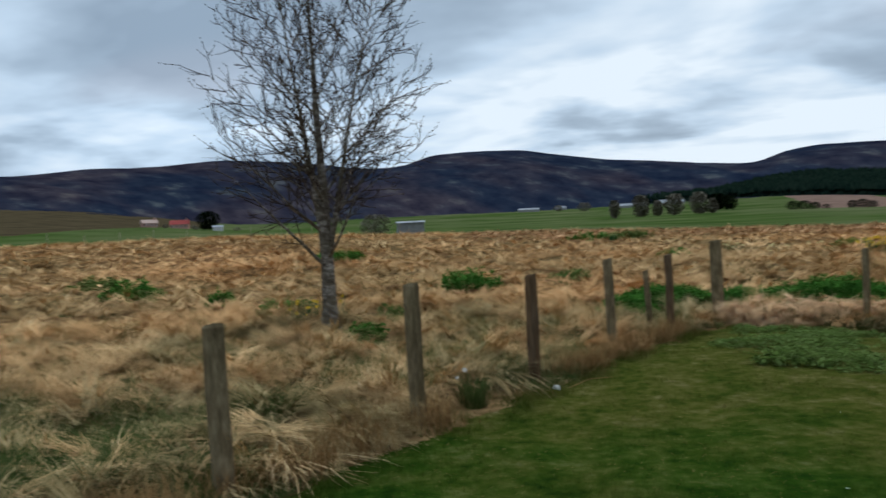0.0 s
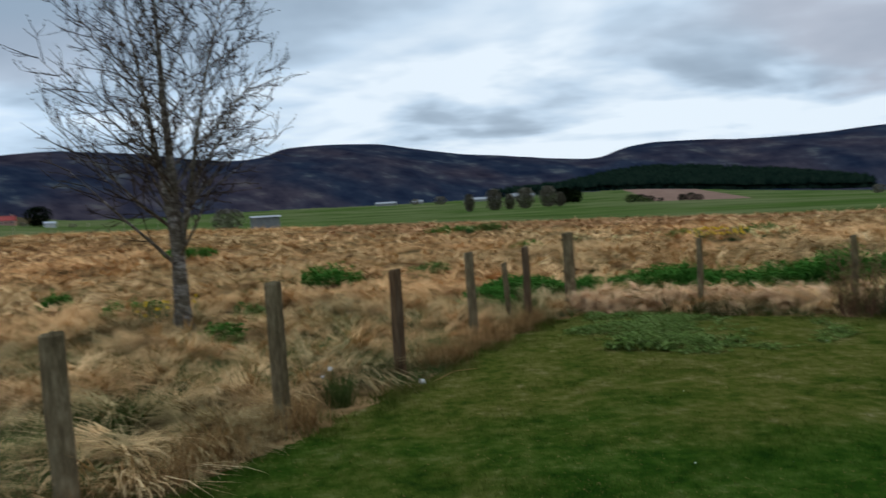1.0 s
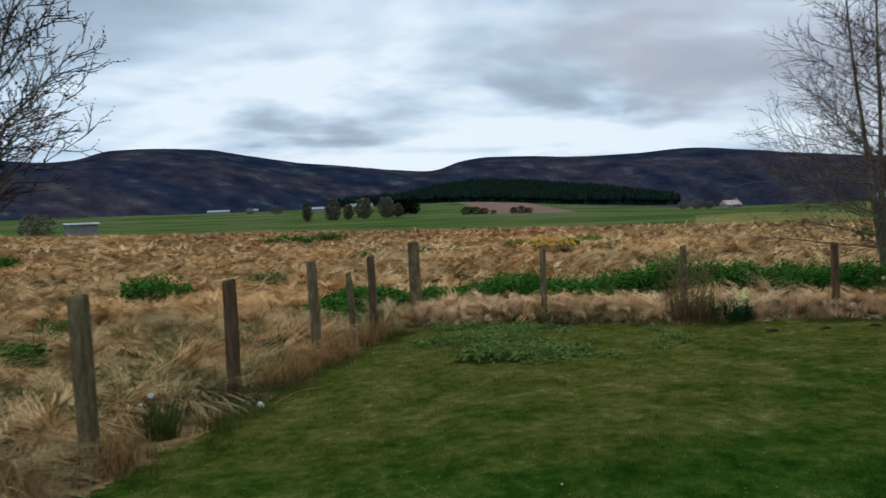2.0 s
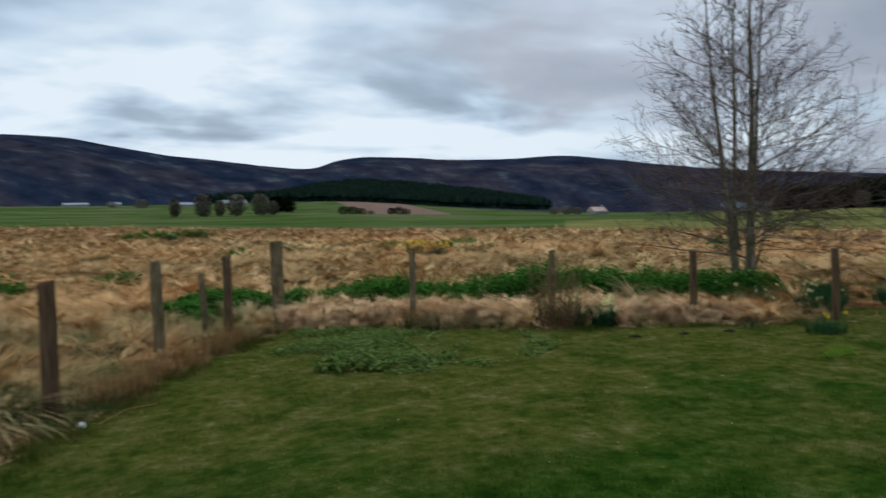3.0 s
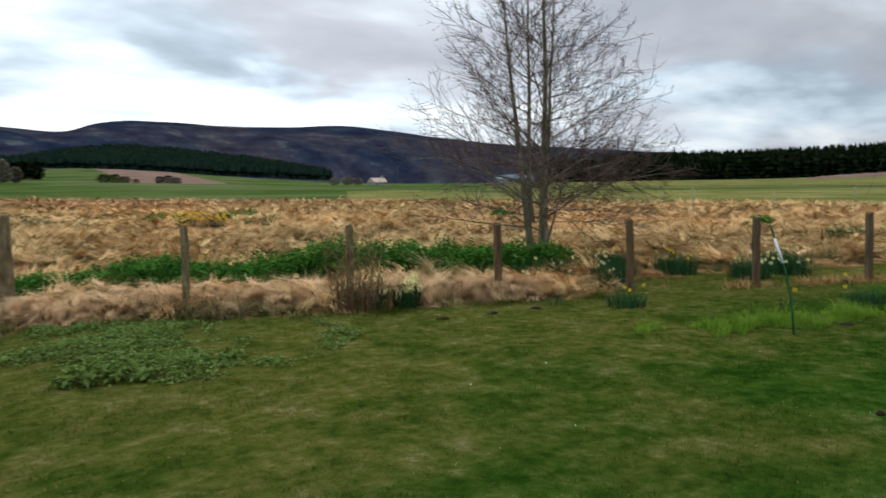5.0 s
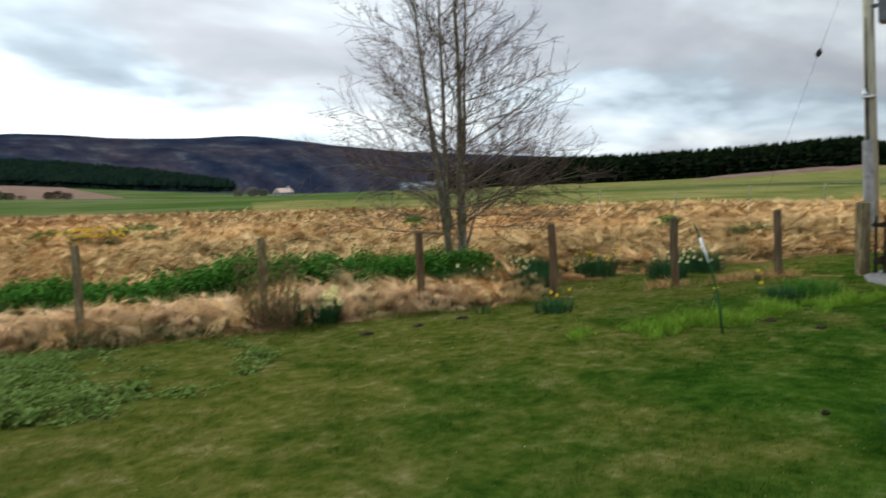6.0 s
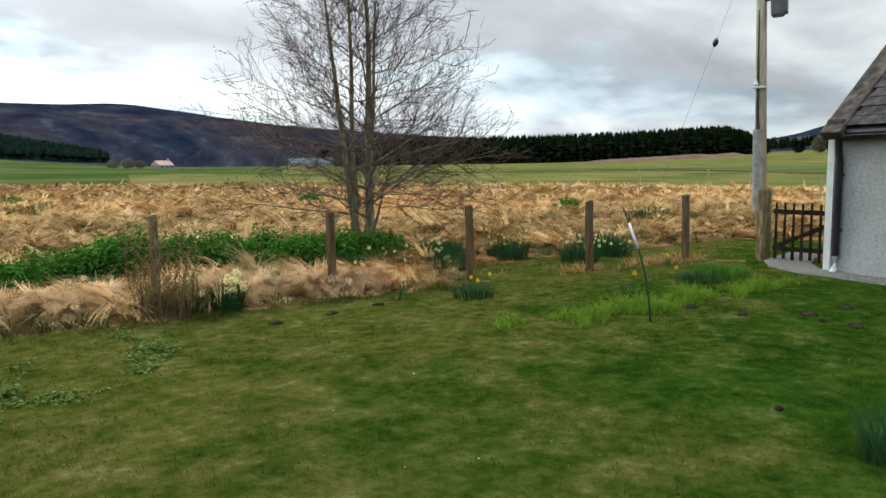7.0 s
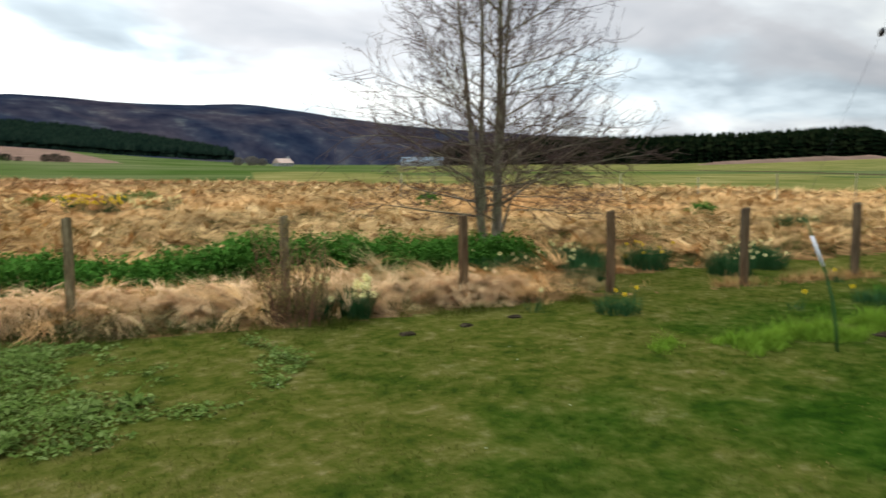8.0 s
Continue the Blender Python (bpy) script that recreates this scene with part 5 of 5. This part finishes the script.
YEL, CRM, NOF = "clump of yellow daffodils in bloom", "clump of cream daffodils in bloom beside a shrub", "clump of dark green daffodil leaves without flowers"
daffodils(-0.84, 6.72, 0.13, 0.34, 170, 2, M_WHITE, "dark green daffodil leaves with drooping white flowers", 301, M_GREENBLADE, bloom=0.55)
daffodils(7.0, 9.28, 0.15, 0.40, 260, 13, M_CREAM, CRM, 302, bloom=1.15)
daffodils(6.72, 9.55, 0.12, 0.42, 60, 5, M_CREAM, CRM, 305, bloom=0.9)
daffodils(-4.1, 11.7, 0.22, 0.38, 150, 12, M_YELLOW, YEL, 303)
daffodils(-3.75, 12.3, 0.18, 0.42, 110, 6, M_YELLOW, YEL, 304)
for k, (x, y, rx, nf, pt) in enumerate([(11.0, 9.35, 0.35, 3, M_CREAM), (11.5, 8.9, 0.35, 3, M_CREAM), (10.55, 9.3, 0.3, 4, M_CREAM), (12.0, 9.3, 0.3, 3, M_CREAM), (10.9, 8.5, 0.3, 3, M_CREAM), (12.6, 8.35, 0.38, 7, M_YELLOW), (12.75, 7.05, 0.32, 9, M_CREAM), (13.9, 6.85, 0.36, 5, M_CREAM), (14.4, 7.3, 0.34, 5, M_CREAM), (9.9, 9.6, 0.28, 2, M_CREAM), (20.3, 7.9, 0.5, 6, M_CREAM)]):
    daffodils(x, y, rx, 0.42, 340, nf + 2, pt, "clump of daffodils flowering in the rough grass", 310 + k)
daffodils(9.05, 7.12, 0.26, 0.24, 200, 3, M_YELLOW, "small clump of yellow daffodils on the lawn's edge", 330)
daffodils(11.95, 4.62, 0.36, 0.26, 260, 0, M_YELLOW, NOF, 331, M_NETTLE)
daffodils(11.4, 4.85, 0.28, 0.22, 160, 1, M_YELLOW, "short daffodil clump with one yellow flower", 332)
daffodils(5.70, 2.63, 0.20, 0.34, 240, 0, M_YELLOW, NOF, 333)
daffodils(10.45, 5.55, 0.10, 0.20, 16, 1, M_YELLOW, "single yellow daffodil on the lawn", 334)
daffodils(12.9, 5.55, 0.10, 0.20, 16, 1, M_YELLOW, "single yellow daffodil beside the fence", 335)
daffodils(8.5, 7.9, 0.12, 0.22, 20, 1, M_CREAM, "single pale daffodil beside the fence", 336)
# flowers far out in the meadow
for k, (x, y, nf) in enumerate([(11.6, 31.2, 10), (11.5, 26.2, 34), (12.4, 25.8, 26), (13.4, 25.5, 16), (14.2, 25.2, 10), (9.8, 31.0, 10), (8.6, 33.4, 8), (15.0, 30.6, 9), (4.8, 48.0, 8)]):
    daffodils(x, y, 0.38, 0.44, 170, nf, M_YELLOW if k in (1, 2) else M_CREAM, "patch of daffodils flowering in the meadow", 350 + k, bloom=1.2)

# lime green new grass on the lawn, in ragged drifts
for x, y, rx, ry, nb, sd in ((8.5, 5.40, 1.15, 0.42, 5200, 1), (10.1, 4.65, 0.8, 0.40, 3000, 2), (11.1, 4.15, 0.65, 0.30, 2200, 3), (11.7, 3.80, 0.25, 0.16, 500, 4)):
    g = np.random.default_rng(400 + sd)
    a, q = g.uniform(0, 6.28, nb), np.sqrt(g.random(nb))
    lx, ly = x + rx * q * np.cos(a) * 0.8 + ry * q * np.sin(a) * 0.6, y - rx * q * np.cos(a) * 0.6 + ry * q * np.sin(a) * 0.8
    tuft = fbm(lx * 3.0, ly * 3.0, 120 + sd, 3) - 0.16 * q**2 + g.normal(0, 0.03, nb)
    keep = tuft > 0.40
    lx, ly, tuft = lx[keep], ly[keep], tuft[keep]
    nb = len(lx)
    me = blades("lime_grass", np.stack([lx, ly, height(lx, ly)], -1), (0.03 + 0.75 * (tuft - 0.38)) * g.uniform(0.6, 1.3, nb), g.uniform(0.005, 0.010, nb), g.uniform(0, 6.28, nb), np.radians(g.uniform(5, 50, nb)), np.radians(g.uniform(20, 80, nb)), M_LIME)
    tagged(new("lime_grass", me), "patch of fresh yellow-green grass shoots on the lawn", "grass", kind="stuff")


# ground elder spreading over the lawn
def weeds():
    g = np.random.default_rng(444)
    n = 60000
    x, y = g.uniform(1.4, 7.4, n), g.uniform(7.2, 11.9, n)
    patch = [(1.9, 9.5), (2.3, 8.1), (3.3, 7.75), (4.6, 7.75), (5.5, 8.3), (5.6, 9.3), (4.3, 10.6), (3.0, 11.6)]
    d = fbm(x * 1.2, y * 1.2, 95, 3) + 0.25 * fbm(x * 5, y * 5, 96, 2)
    keep = inside(patch, x, y) & (d + 0.04 * g.standard_normal(n) > 0.538)
    x, y, d = x[keep], y[keep], d[keep]
    z = height(x, y) + g.random(len(x)) * np.maximum(0.02, (d - 0.50) * 0.5)
    tagged(new("ground_elder", leaf_mesh("ground_elder", np.stack([x, y, z], -1), 0.046, M_WEED, g, 0.35)), "low pale green ground elder leaves creeping over the lawn", "weeds", kind="stuff")


weeds()
leafy_clump("weed_tuft", 2.75, 8.45, 0.42, 0.30, 0.18, 420, 0.075, M_WEED, "low dark green weed tuft on the lawn", "weeds", "", 447, -30)
leafy_clump("weed_tuft", 3.75, 8.35, 0.3, 0.22, 0.13, 240, 0.07, M_WEED, "low green weed tuft on the lawn", "weeds", "", 448, -30)


# ---------------------------------------------------------------- the shrub by the fence
def shrub():
    rnd = random.Random(17)
    x, y = 6.42, 9.62
    ob = base("shrub", pose(x, y, ground_z(x, y)), "thin upright shrub of reddish stems with olive buds", "shrub")
    stem, bud = tube_set(), tube_set()
    for k in range(84):
        a, q = rnd.uniform(0, 6.28), 0.31 * math.sqrt(rnd.random())
        s = Vector((q * math.cos(a), q * math.sin(a), -0.03))
        tall = rnd.uniform(0.3, 0.62) if k % 3 else rnd.uniform(0.75, 1.2)
        pts, radii = bough(rnd, s, Vector((s.x * 0.5, s.y * 0.5, 1)), tall, 0.006, 0.002, 5, 0.06, 0.07)
        tube(stem, pts, radii, 4)
        for j in range(int(tall * 9)):
            p, d = along(pts, rnd.uniform(0.3, 1))
            w = side_way(rnd, d, radians(45), rnd.uniform(0, 6.28))
            tq, tr = bough(rnd, p, w, rnd.uniform(0.05, 0.15), 0.003, 0.0012, 3, 0.08, 0.1)
            tube(stem, tq, tr, 3)
            for c in tq[1:]:
                e = c + Vector((rnd.uniform(-1, 1), rnd.uniform(-1, 1), 0.8)) * 0.013
                tube(bud, [c, c.lerp(e, 0.5), e], [0.005, 0.012, 0.001], 4)
    stuff_piece("stem_thicket", mesh_of("stem_thicket", [tuple(v) for v in stem["v"]], [np.array(stem["q"]), np.array(stem["t"])], M_STEM), ob)
    stuff_piece("bud_spray", mesh_of("bud_spray", [tuple(v) for v in bud["v"]], [np.array(bud["q"]), np.array(bud["t"])], M_OLIVE), ob)


shrub()

# bent stick with a pale tube, standing in the lawn
sx, sy = 8.62, 4.76
stick = base("bent_stick", pose(sx, sy, ground_z(sx, sy), 0, 0, 240), "thin bent dark green stick with a white tube", "stick")
part("cane", rod([(0, 0, -0.1), (-0.04, 0, 0.22), (-0.09, 0, 0.45), (-0.18, 0, 0.70), (-0.30, 0, 0.92), (-0.40, 0, 1.11), (-0.45, 0, 1.18)], [0.012, 0.013, 0.012, 0.011, 0.010, 0.009, 0.006], 8), M_BULB, stick, smooth=True)
part("tube", rod([(-0.21, 0, 0.755), (-0.285, 0, 0.89), (-0.352, 0, 1.02)], [0.0125, 0.0145, 0.0125], 10), M_PALE, stick, "pale plastic guard tube", smooth=True)



# small things on the ground
def lump(name, x, y, size, tall, material, label, category, seed, kind=""):
    rnd = random.Random(seed)
    bm = bmesh.new()
    bmesh.ops.create_icosphere(bm, subdivisions=3, radius=1.0)
    for v in bm.verts:
        k = 1 + 0.35 * noise.noise(v.co * 2.1 + Vector((seed, 0, 0))) + 0.12 * noise.noise(v.co * 6)
        v.co = Vector((v.co.x * size * k, v.co.y * size * k * 0.8, max(-0.3, v.co.z) * tall * k))
    ob = part(name, bm, material)
    ob.location = (x, y, ground_z(x, y))
    return tagged(ob, label, category, kind=kind)


lump("white_litter", -0.02, 7.45, 0.04, 0.05, M_WHITE, "crumpled white scrap lying on the lawn's edge", "litter", 3)
for k, (x, y, s) in enumerate([(9.47, 3.98, 0.10), (9.75, 3.35, 0.16), (9.45, 3.2, 0.08), (6.75, 8.3, 0.13), (8.1, 7.9, 0.12), (9.6, 4.55, 0.13), (10.3, 3.0, 0.12), (6.3, 3.3, 0.05), (9.3, 2.9, 0.12), (7.4, 8.05, 0.10)]):
    lump("molehill", x, y, s * 0.75, 0.028, M_SOIL, "small dark heap of bare soil on the lawn", "molehill", 20 + k)
# the dead stalk lying by the fence
part_stalk = tagged(part("dead_stalk", rod([(0.12, 7.38, 0.02), (0.35, 7.62, 0.06), (0.62, 7.82, 0.03)], [0.003, 0.003, 0.0015], 5), M_STRAW), "thin pale dead stalk lying on the lawn", "stalk")
g = np.random.default_rng(505)
x, y = sector(g, 46, 3.0, 11, 20, 95)
keep = inside(LAWN, x, y)
x, y = x[keep], y[keep]
tagged(new("lawn_daisies", leaf_mesh("lawn_daisies", np.stack([x, y, height(x, y) + 0.028], -1), 0.014, M_WHITE, g, 0.1)), "tiny white daisies scattered over the lawn", "daisies", kind="stuff")


# ---------------------------------------------------------------- far woods, farms and hedges
def polar(bear, r):
    x, y = O[0] + r * math.sin(radians(bear)), O[1] + r * math.cos(radians(bear))
    return x, y, ground_z(x, y)


def conifers(name, places, layers, sides, material, label, seed):
    """Pointed trees of jagged skirts, joined."""
    g = np.random.default_rng(seed)
    V, T, nv = [], [], 0
    for (x, y, z, h, w) in places:
        for k in range(layers):
            lo, hi = h * (0.06 + 0.86 * k / layers), h * min(1.0, (0.06 + 0.88 * (k + 1.25) / layers))
            rad = w * (1 - (k / (layers + 0.35)) ** 2.6)
            a = np.linspace(0, 2 * np.pi, sides, endpoint=False) + g.uniform(0, 6)
            rr = rad * g.uniform(0.45, 1.25, sides)
            ring_ = np.stack([x + rr * np.cos(a), y + rr * np.sin(a), z + lo + g.uniform(-0.05, 0.05, sides) * h], -1)
            V.append(ring_), V.append(np.array([[x + g.normal(0, 0.02) * w, y, z + hi]]))
            i = np.arange(sides)
            T.append(np.stack([nv + i, nv + (i + 1) % sides, np.full(sides, nv + sides)], -1))
            nv += sides + 1
    me = mesh_of(name, np.concatenate(V), [np.concatenate(T)], material)
    return tagged(new(name, me), label, "conifers", kind="stuff")


g = np.random.default_rng(600)
places = []
for row_ in range(6):
    for bear in np.arange(50.5, 83.2, 0.17):
        b_ = bear + g.normal(0, 0.12)
        r_ = 470 + 9 * row_ + g.normal(0, 2)
        x, y, z = polar(b_, r_)
        h = (19.5 if b_ > 56 else 16.5) * g.uniform(0.92, 1.03) * float(np.interp(b_, [50, 53, 57, 80.5, 81.8, 83.5], [0.75, 0.95, 1.0, 1.0, 0.8, 0.45]))
        places.append((x, y, z - 0.5, h, g.uniform(1.9, 3.1)))
conifers("conifer_wood", places, 7, 6, M_CONIFER, "dense dark plantation of tall conifers beyond the meadow", 601)
places = []
for b_, r_ in ((81.8, 700), (83.5, 900), (85, 900), (86.5, 900), (88, 900), (84.2, 820)):
    for k in range(14):
        x, y, z = polar(b_ + g.uniform(-0.9, 0.9), r_ + g.uniform(-30, 30))
        places.append((x, y, z - 1, g.uniform(8, 14), g.uniform(2.5, 4)))
conifers("distant_wood", places, 3, 6, M_CONIFER, "distant dark woodland on the horizon", 602)

# plantation on the lower slopes of the hills
wood_top = ring([(-60, 0), (-2, 0.0), (3, 1.7), (4.5, 2.0), (10, 2.2), (13.5, 2.4), (16.5, 2.9), (19.5, 3.2), (23, 3.02), (27, 2.55), (31.7, 1.85), (36, 0.95), (39, 0.0), (200, 0)])
b_ = g.uniform(2, 38, 26000)
r_ = g.uniform(830, 1900, 26000)
x, y = O[0] + r_ * np.sin(np.radians(b_)), O[1] + r_ * np.cos(np.radians(b_))
z = height(x, y)
elev = np.degrees(np.arctan2(z + 11 - 1.7, r_))
keep = (elev < wood_top(b_)) & (r_ > valley_end(b_) * 1.0)
places = [(a, b, c - 1, 13 * s, 4.5) for a, b, c, s in zip(x[keep], y[keep], z[keep], g.uniform(0.8, 1.15, keep.sum()))][:12000]
conifers("hillside_plantation", places, 2, 5, M_HILLWOOD, "dark conifer plantation on the lower hillside", 603)

def bushes(name, bear, r, wide, tall, count, material, label, category, seed, group=""):
    """A bare or leafy far tree: a trunk and many small twig clumps in an uneven crown."""
    g = np.random.default_rng(seed)
    x, y, z = polar(bear, r)
    ob = base(name, pose(x, y, z), label, category, group)
    part("trunk", rod([(0, 0, -0.5), (0.02 * tall, 0, 0.45 * tall), (0, 0.01 * tall, 0.8 * tall)], [0.05 * tall * 0.6, 0.03 * tall * 0.6, 0.01 * tall * 0.6], 6), M_BARK2, ob)
    a, q, h = g.uniform(0, 6.28, count), g.random(count) ** 0.5, g.random(count)
    prof = np.sin(np.pi * np.clip(0.12 + 0.8 * h, 0, 1)) ** 0.6 * (0.75 + 0.5 * vnoise(a * 1.5, h * 4, seed))
    c = np.stack([wide * 0.5 * q * prof * np.cos(a), wide * 0.5 * q * prof * np.sin(a), tall * (0.08 + 0.9 * h)], -1)
    stuff_piece("crown", leaf_mesh("crown", c, 0.10 * tall, material, g, 0.9), ob)
    return ob


BARE, DARK = "bare brownish hedgerow tree in the green pasture", "dark evergreen tree beside the farm"
for k, (b_, r_, w_, t_) in enumerate([(6.2, 330, 5.5, 8.0), (8.2, 330, 9, 9.6), (10.6, 330, 10, 9.4), (12.4, 335, 10, 9.6), (9.4, 340, 6, 7), (13.3, 340, 6, 6.5)]):
    bushes("hedgerow_tree", b_, r_, w_ * 0.85, t_, 1500, M_HEDGE, BARE, "tree", 700 + k, "hedgerow trees in the pasture")
for k, (b_, r_, w_, t_) in enumerate([(13.7, 420, 9, 9.0), (14.5, 415, 8, 7.5), (-25.1, 480, 14, 11.5)]):
    bushes("evergreen_tree", b_, r_, w_, t_, 2600, M_CONIFER, DARK, "tree", 720 + k)
for k, (b_, r_, w_, t_) in enumerate([(87.4, 420, 6, 13.5), (86.6, 430, 8, 8.5), (88.3, 425, 9, 9.5), (85.3, 440, 7, 6.5)]):
    bushes("distant_tree", b_, r_, w_, t_, 1800, M_CONIFER if k != 1 else M_HEDGE, "distant dark tree on the rise behind the cottage", "tree", 730 + k)
for k, (b_, w_, t_) in enumerate([(18.7, 6, 3.6), (19.4, 6, 3.6), (20.1, 5, 2.8), (20.8, 4, 1.8), (22.4, 4, 3.0), (23.0, 6, 3.4), (23.6, 5, 2.6)]):
    bushes("pasture_bush", b_, 330, w_, t_, 1600, M_CONIFER, "dark bush in the pasture before the brown field", "bush", 740 + k, "bushes before the brown field")
for k, (b_, r_, w_, t_) in enumerate([(35.2, 420, 7, 4.5), (36.2, 420, 8, 5.2), (37.0, 420, 6, 4.2), (-12.8, 150, 7, 4.2), (4.0, 700, 14, 8), (2.0, 760, 10, 6), (-15.5, 600, 14, 6), (-28.1, 470, 4, 2.4), (-26.1, 470, 4, 2.6), (-23.0, 470, 6, 2.2), (-25.9, 465, 3, 1.8)]):
    bushes("farm_tree", b_, r_, w_, t_, 1500, M_HEDGE, "bare bushy tree beside the farm buildings", "tree", 760 + k)
for k, (b_, r_, w_, t_) in enumerate([(52.4, 440, 11, 14.5), (51.2, 445, 9, 12), (54.0, 445, 9, 10), (56.5, 452, 8, 9.5), (50.2, 450, 9, 10)]):
    bushes("wood_edge_tree", b_, r_, w_, t_, 2000, M_CONIFER if k % 2 == 0 else M_HEDGE, "dark rounded tree at the edge of the plantation", "tree", 780 + k)


def far_house(name, bear, r, long, deep, wall_h, roof_h, wall, roof, label, turn=0.0, windows=0, chimney=False):
    x, y, z = polar(bear, r)
    ob = base(name, pose(x, y, z - 0.3, 0, 0, -bear + turn), label, "farmhouse" if windows else "farm building")
    part("wall", box((long, deep, wall_h + 1.0), (0, 0, (wall_h - 1.0) / 2 + 0.3)), wall, ob)
    bm = bmesh.new()
    ov = 0.3
    e = [(-long / 2 - ov, -deep / 2 - ov, wall_h + 0.3), (long / 2 + ov, -deep / 2 - ov, wall_h + 0.3), (long / 2 + ov, deep / 2 + ov, wall_h + 0.3), (-long / 2 - ov, deep / 2 + ov, wall_h + 0.3), (-long / 2 - ov, 0, wall_h + roof_h + 0.3), (long / 2 + ov, 0, wall_h + roof_h + 0.3)]
    v = [bm.verts.new(p) for p in e]
    for f in ((0, 1, 5, 4), (2, 3, 4, 5), (0, 4, 3), (1, 2, 5), (0, 3, 2, 1)):
        bm.faces.new([v[k] for k in f])
    rf = part("roof", bm, roof, ob)
    if chimney:
        part("chimney", box((0.9, 0.9, 1.6), (long * 0.38, 0, wall_h + roof_h + 0.6)), wall, rf)
    for k in range(windows):
        wx = -long / 2 + long * (k + 0.5) / windows
        w = part("window", box((1.0, 0.1, 1.2), (wx, -deep / 2 - 0.03, wall_h * 0.55 + 0.3), 0.02), M_PALE, ob)
        part("pane", box((0.8, 0.05, 1.0), (wx, -deep / 2 - 0.08, wall_h * 0.55 + 0.3)), M_GLASS, w)
    return ob


far_house("farmhouse", -29.2, 480, 9, 6, 2.4, 2.2, M_PINKWALL, M_PINKROOF, "pinkish stone farmhouse with a pale red roof", 12, 4, True)
far_house("farmhouse", -27.1, 485, 11, 7, 2.4, 2.8, M_PINKWALL, M_REDROOF, "farm steading with a bright red roof", -8, 4, True)
far_house("white_outbuilding", -24.4, 470, 6, 4, 2.2, 1.2, M_MARGIN, M_GREYROOF, "small white outbuilding among trees", 0, 0)
far_house("field_shed", -10.0, 140, 5.0, 3.6, 2.2, 0.35, M_SHED, M_PALEROOF, "low grey boarded shed with a pale roof", 6, 0)
for b_, r_, l_, w_, h_, t_ in ((-0.3, 800, 22, 3.6, 1.9, 5), (2.2, 830, 12, 3.4, 2.0, -5), (7.0, 760, 18, 3.2, 2.2, 0), (8.3, 770, 10, 3, 2.0, 20), (10.9, 780, 13, 3.5, 3, -6), (9.8, 790, 9, 3.5, 3, 8)):
    far_house("farm_building", b_, r_, l_, 9, w_ * 0.6, h_, M_FARWALL, M_PALEROOF, "long pale farm building with a light tin roof", t_, 0)
far_house("farmhouse", 38.5, 430, 9, 7, 1.8, 2.6, M_FARWALL, M_PINKROOF, "low farmhouse with a pale pinkish roof", 35, 3, True)
far_house("bungalow", 49.2, 425, 24, 8, 2.6, 2.6, M_FARWALL, M_BLUEROOF, "long bungalow with a blue-grey roof by the wood", -10, 6, True)
# the long earth bank in the pasture before the wood


def earth_bank(b0, b1, r0, r1):
    g = np.random.default_rng(55)
    rows = []
    for k in range(61):
        t = k / 60
        b, r = b0 + (b1 - b0) * t, r0 + (r1 - r0) * t
        tall = 2.3 * (0.55 + 0.6 * float(vnoise(np.array(t * 9), np.array(0.5), 5))) * min(1, 9 * t, 9 * (1 - t))
        row = []
        for d, h in ((-9, -0.5), (-5, 0.55), (-2, 0.95), (1.5, 1.0), (5, 0.5), (9, -0.5)):
            x, y, z = polar(b, r + d)
            row.append((x, y, z + h * tall + g.uniform(-0.12, 0.12) - 0.2))
        rows.append(row)
    bm = bmesh.new()
    vs = [[bm.verts.new(p) for p in row] for row in rows]
    for a, b in zip(vs, vs[1:]):
        for k in range(5):
            bm.faces.new((a[k], a[k + 1], b[k + 1], b[k]))
    bmesh.ops.recalc_face_normals(bm, faces=bm.faces)
    return tagged(part("earth_bank", bm, M_PLOUGH, smooth=True), "long low bare brown earth bank in the pasture", "earth bank")


earth_bank(69.6, 82.5, 330, 410)
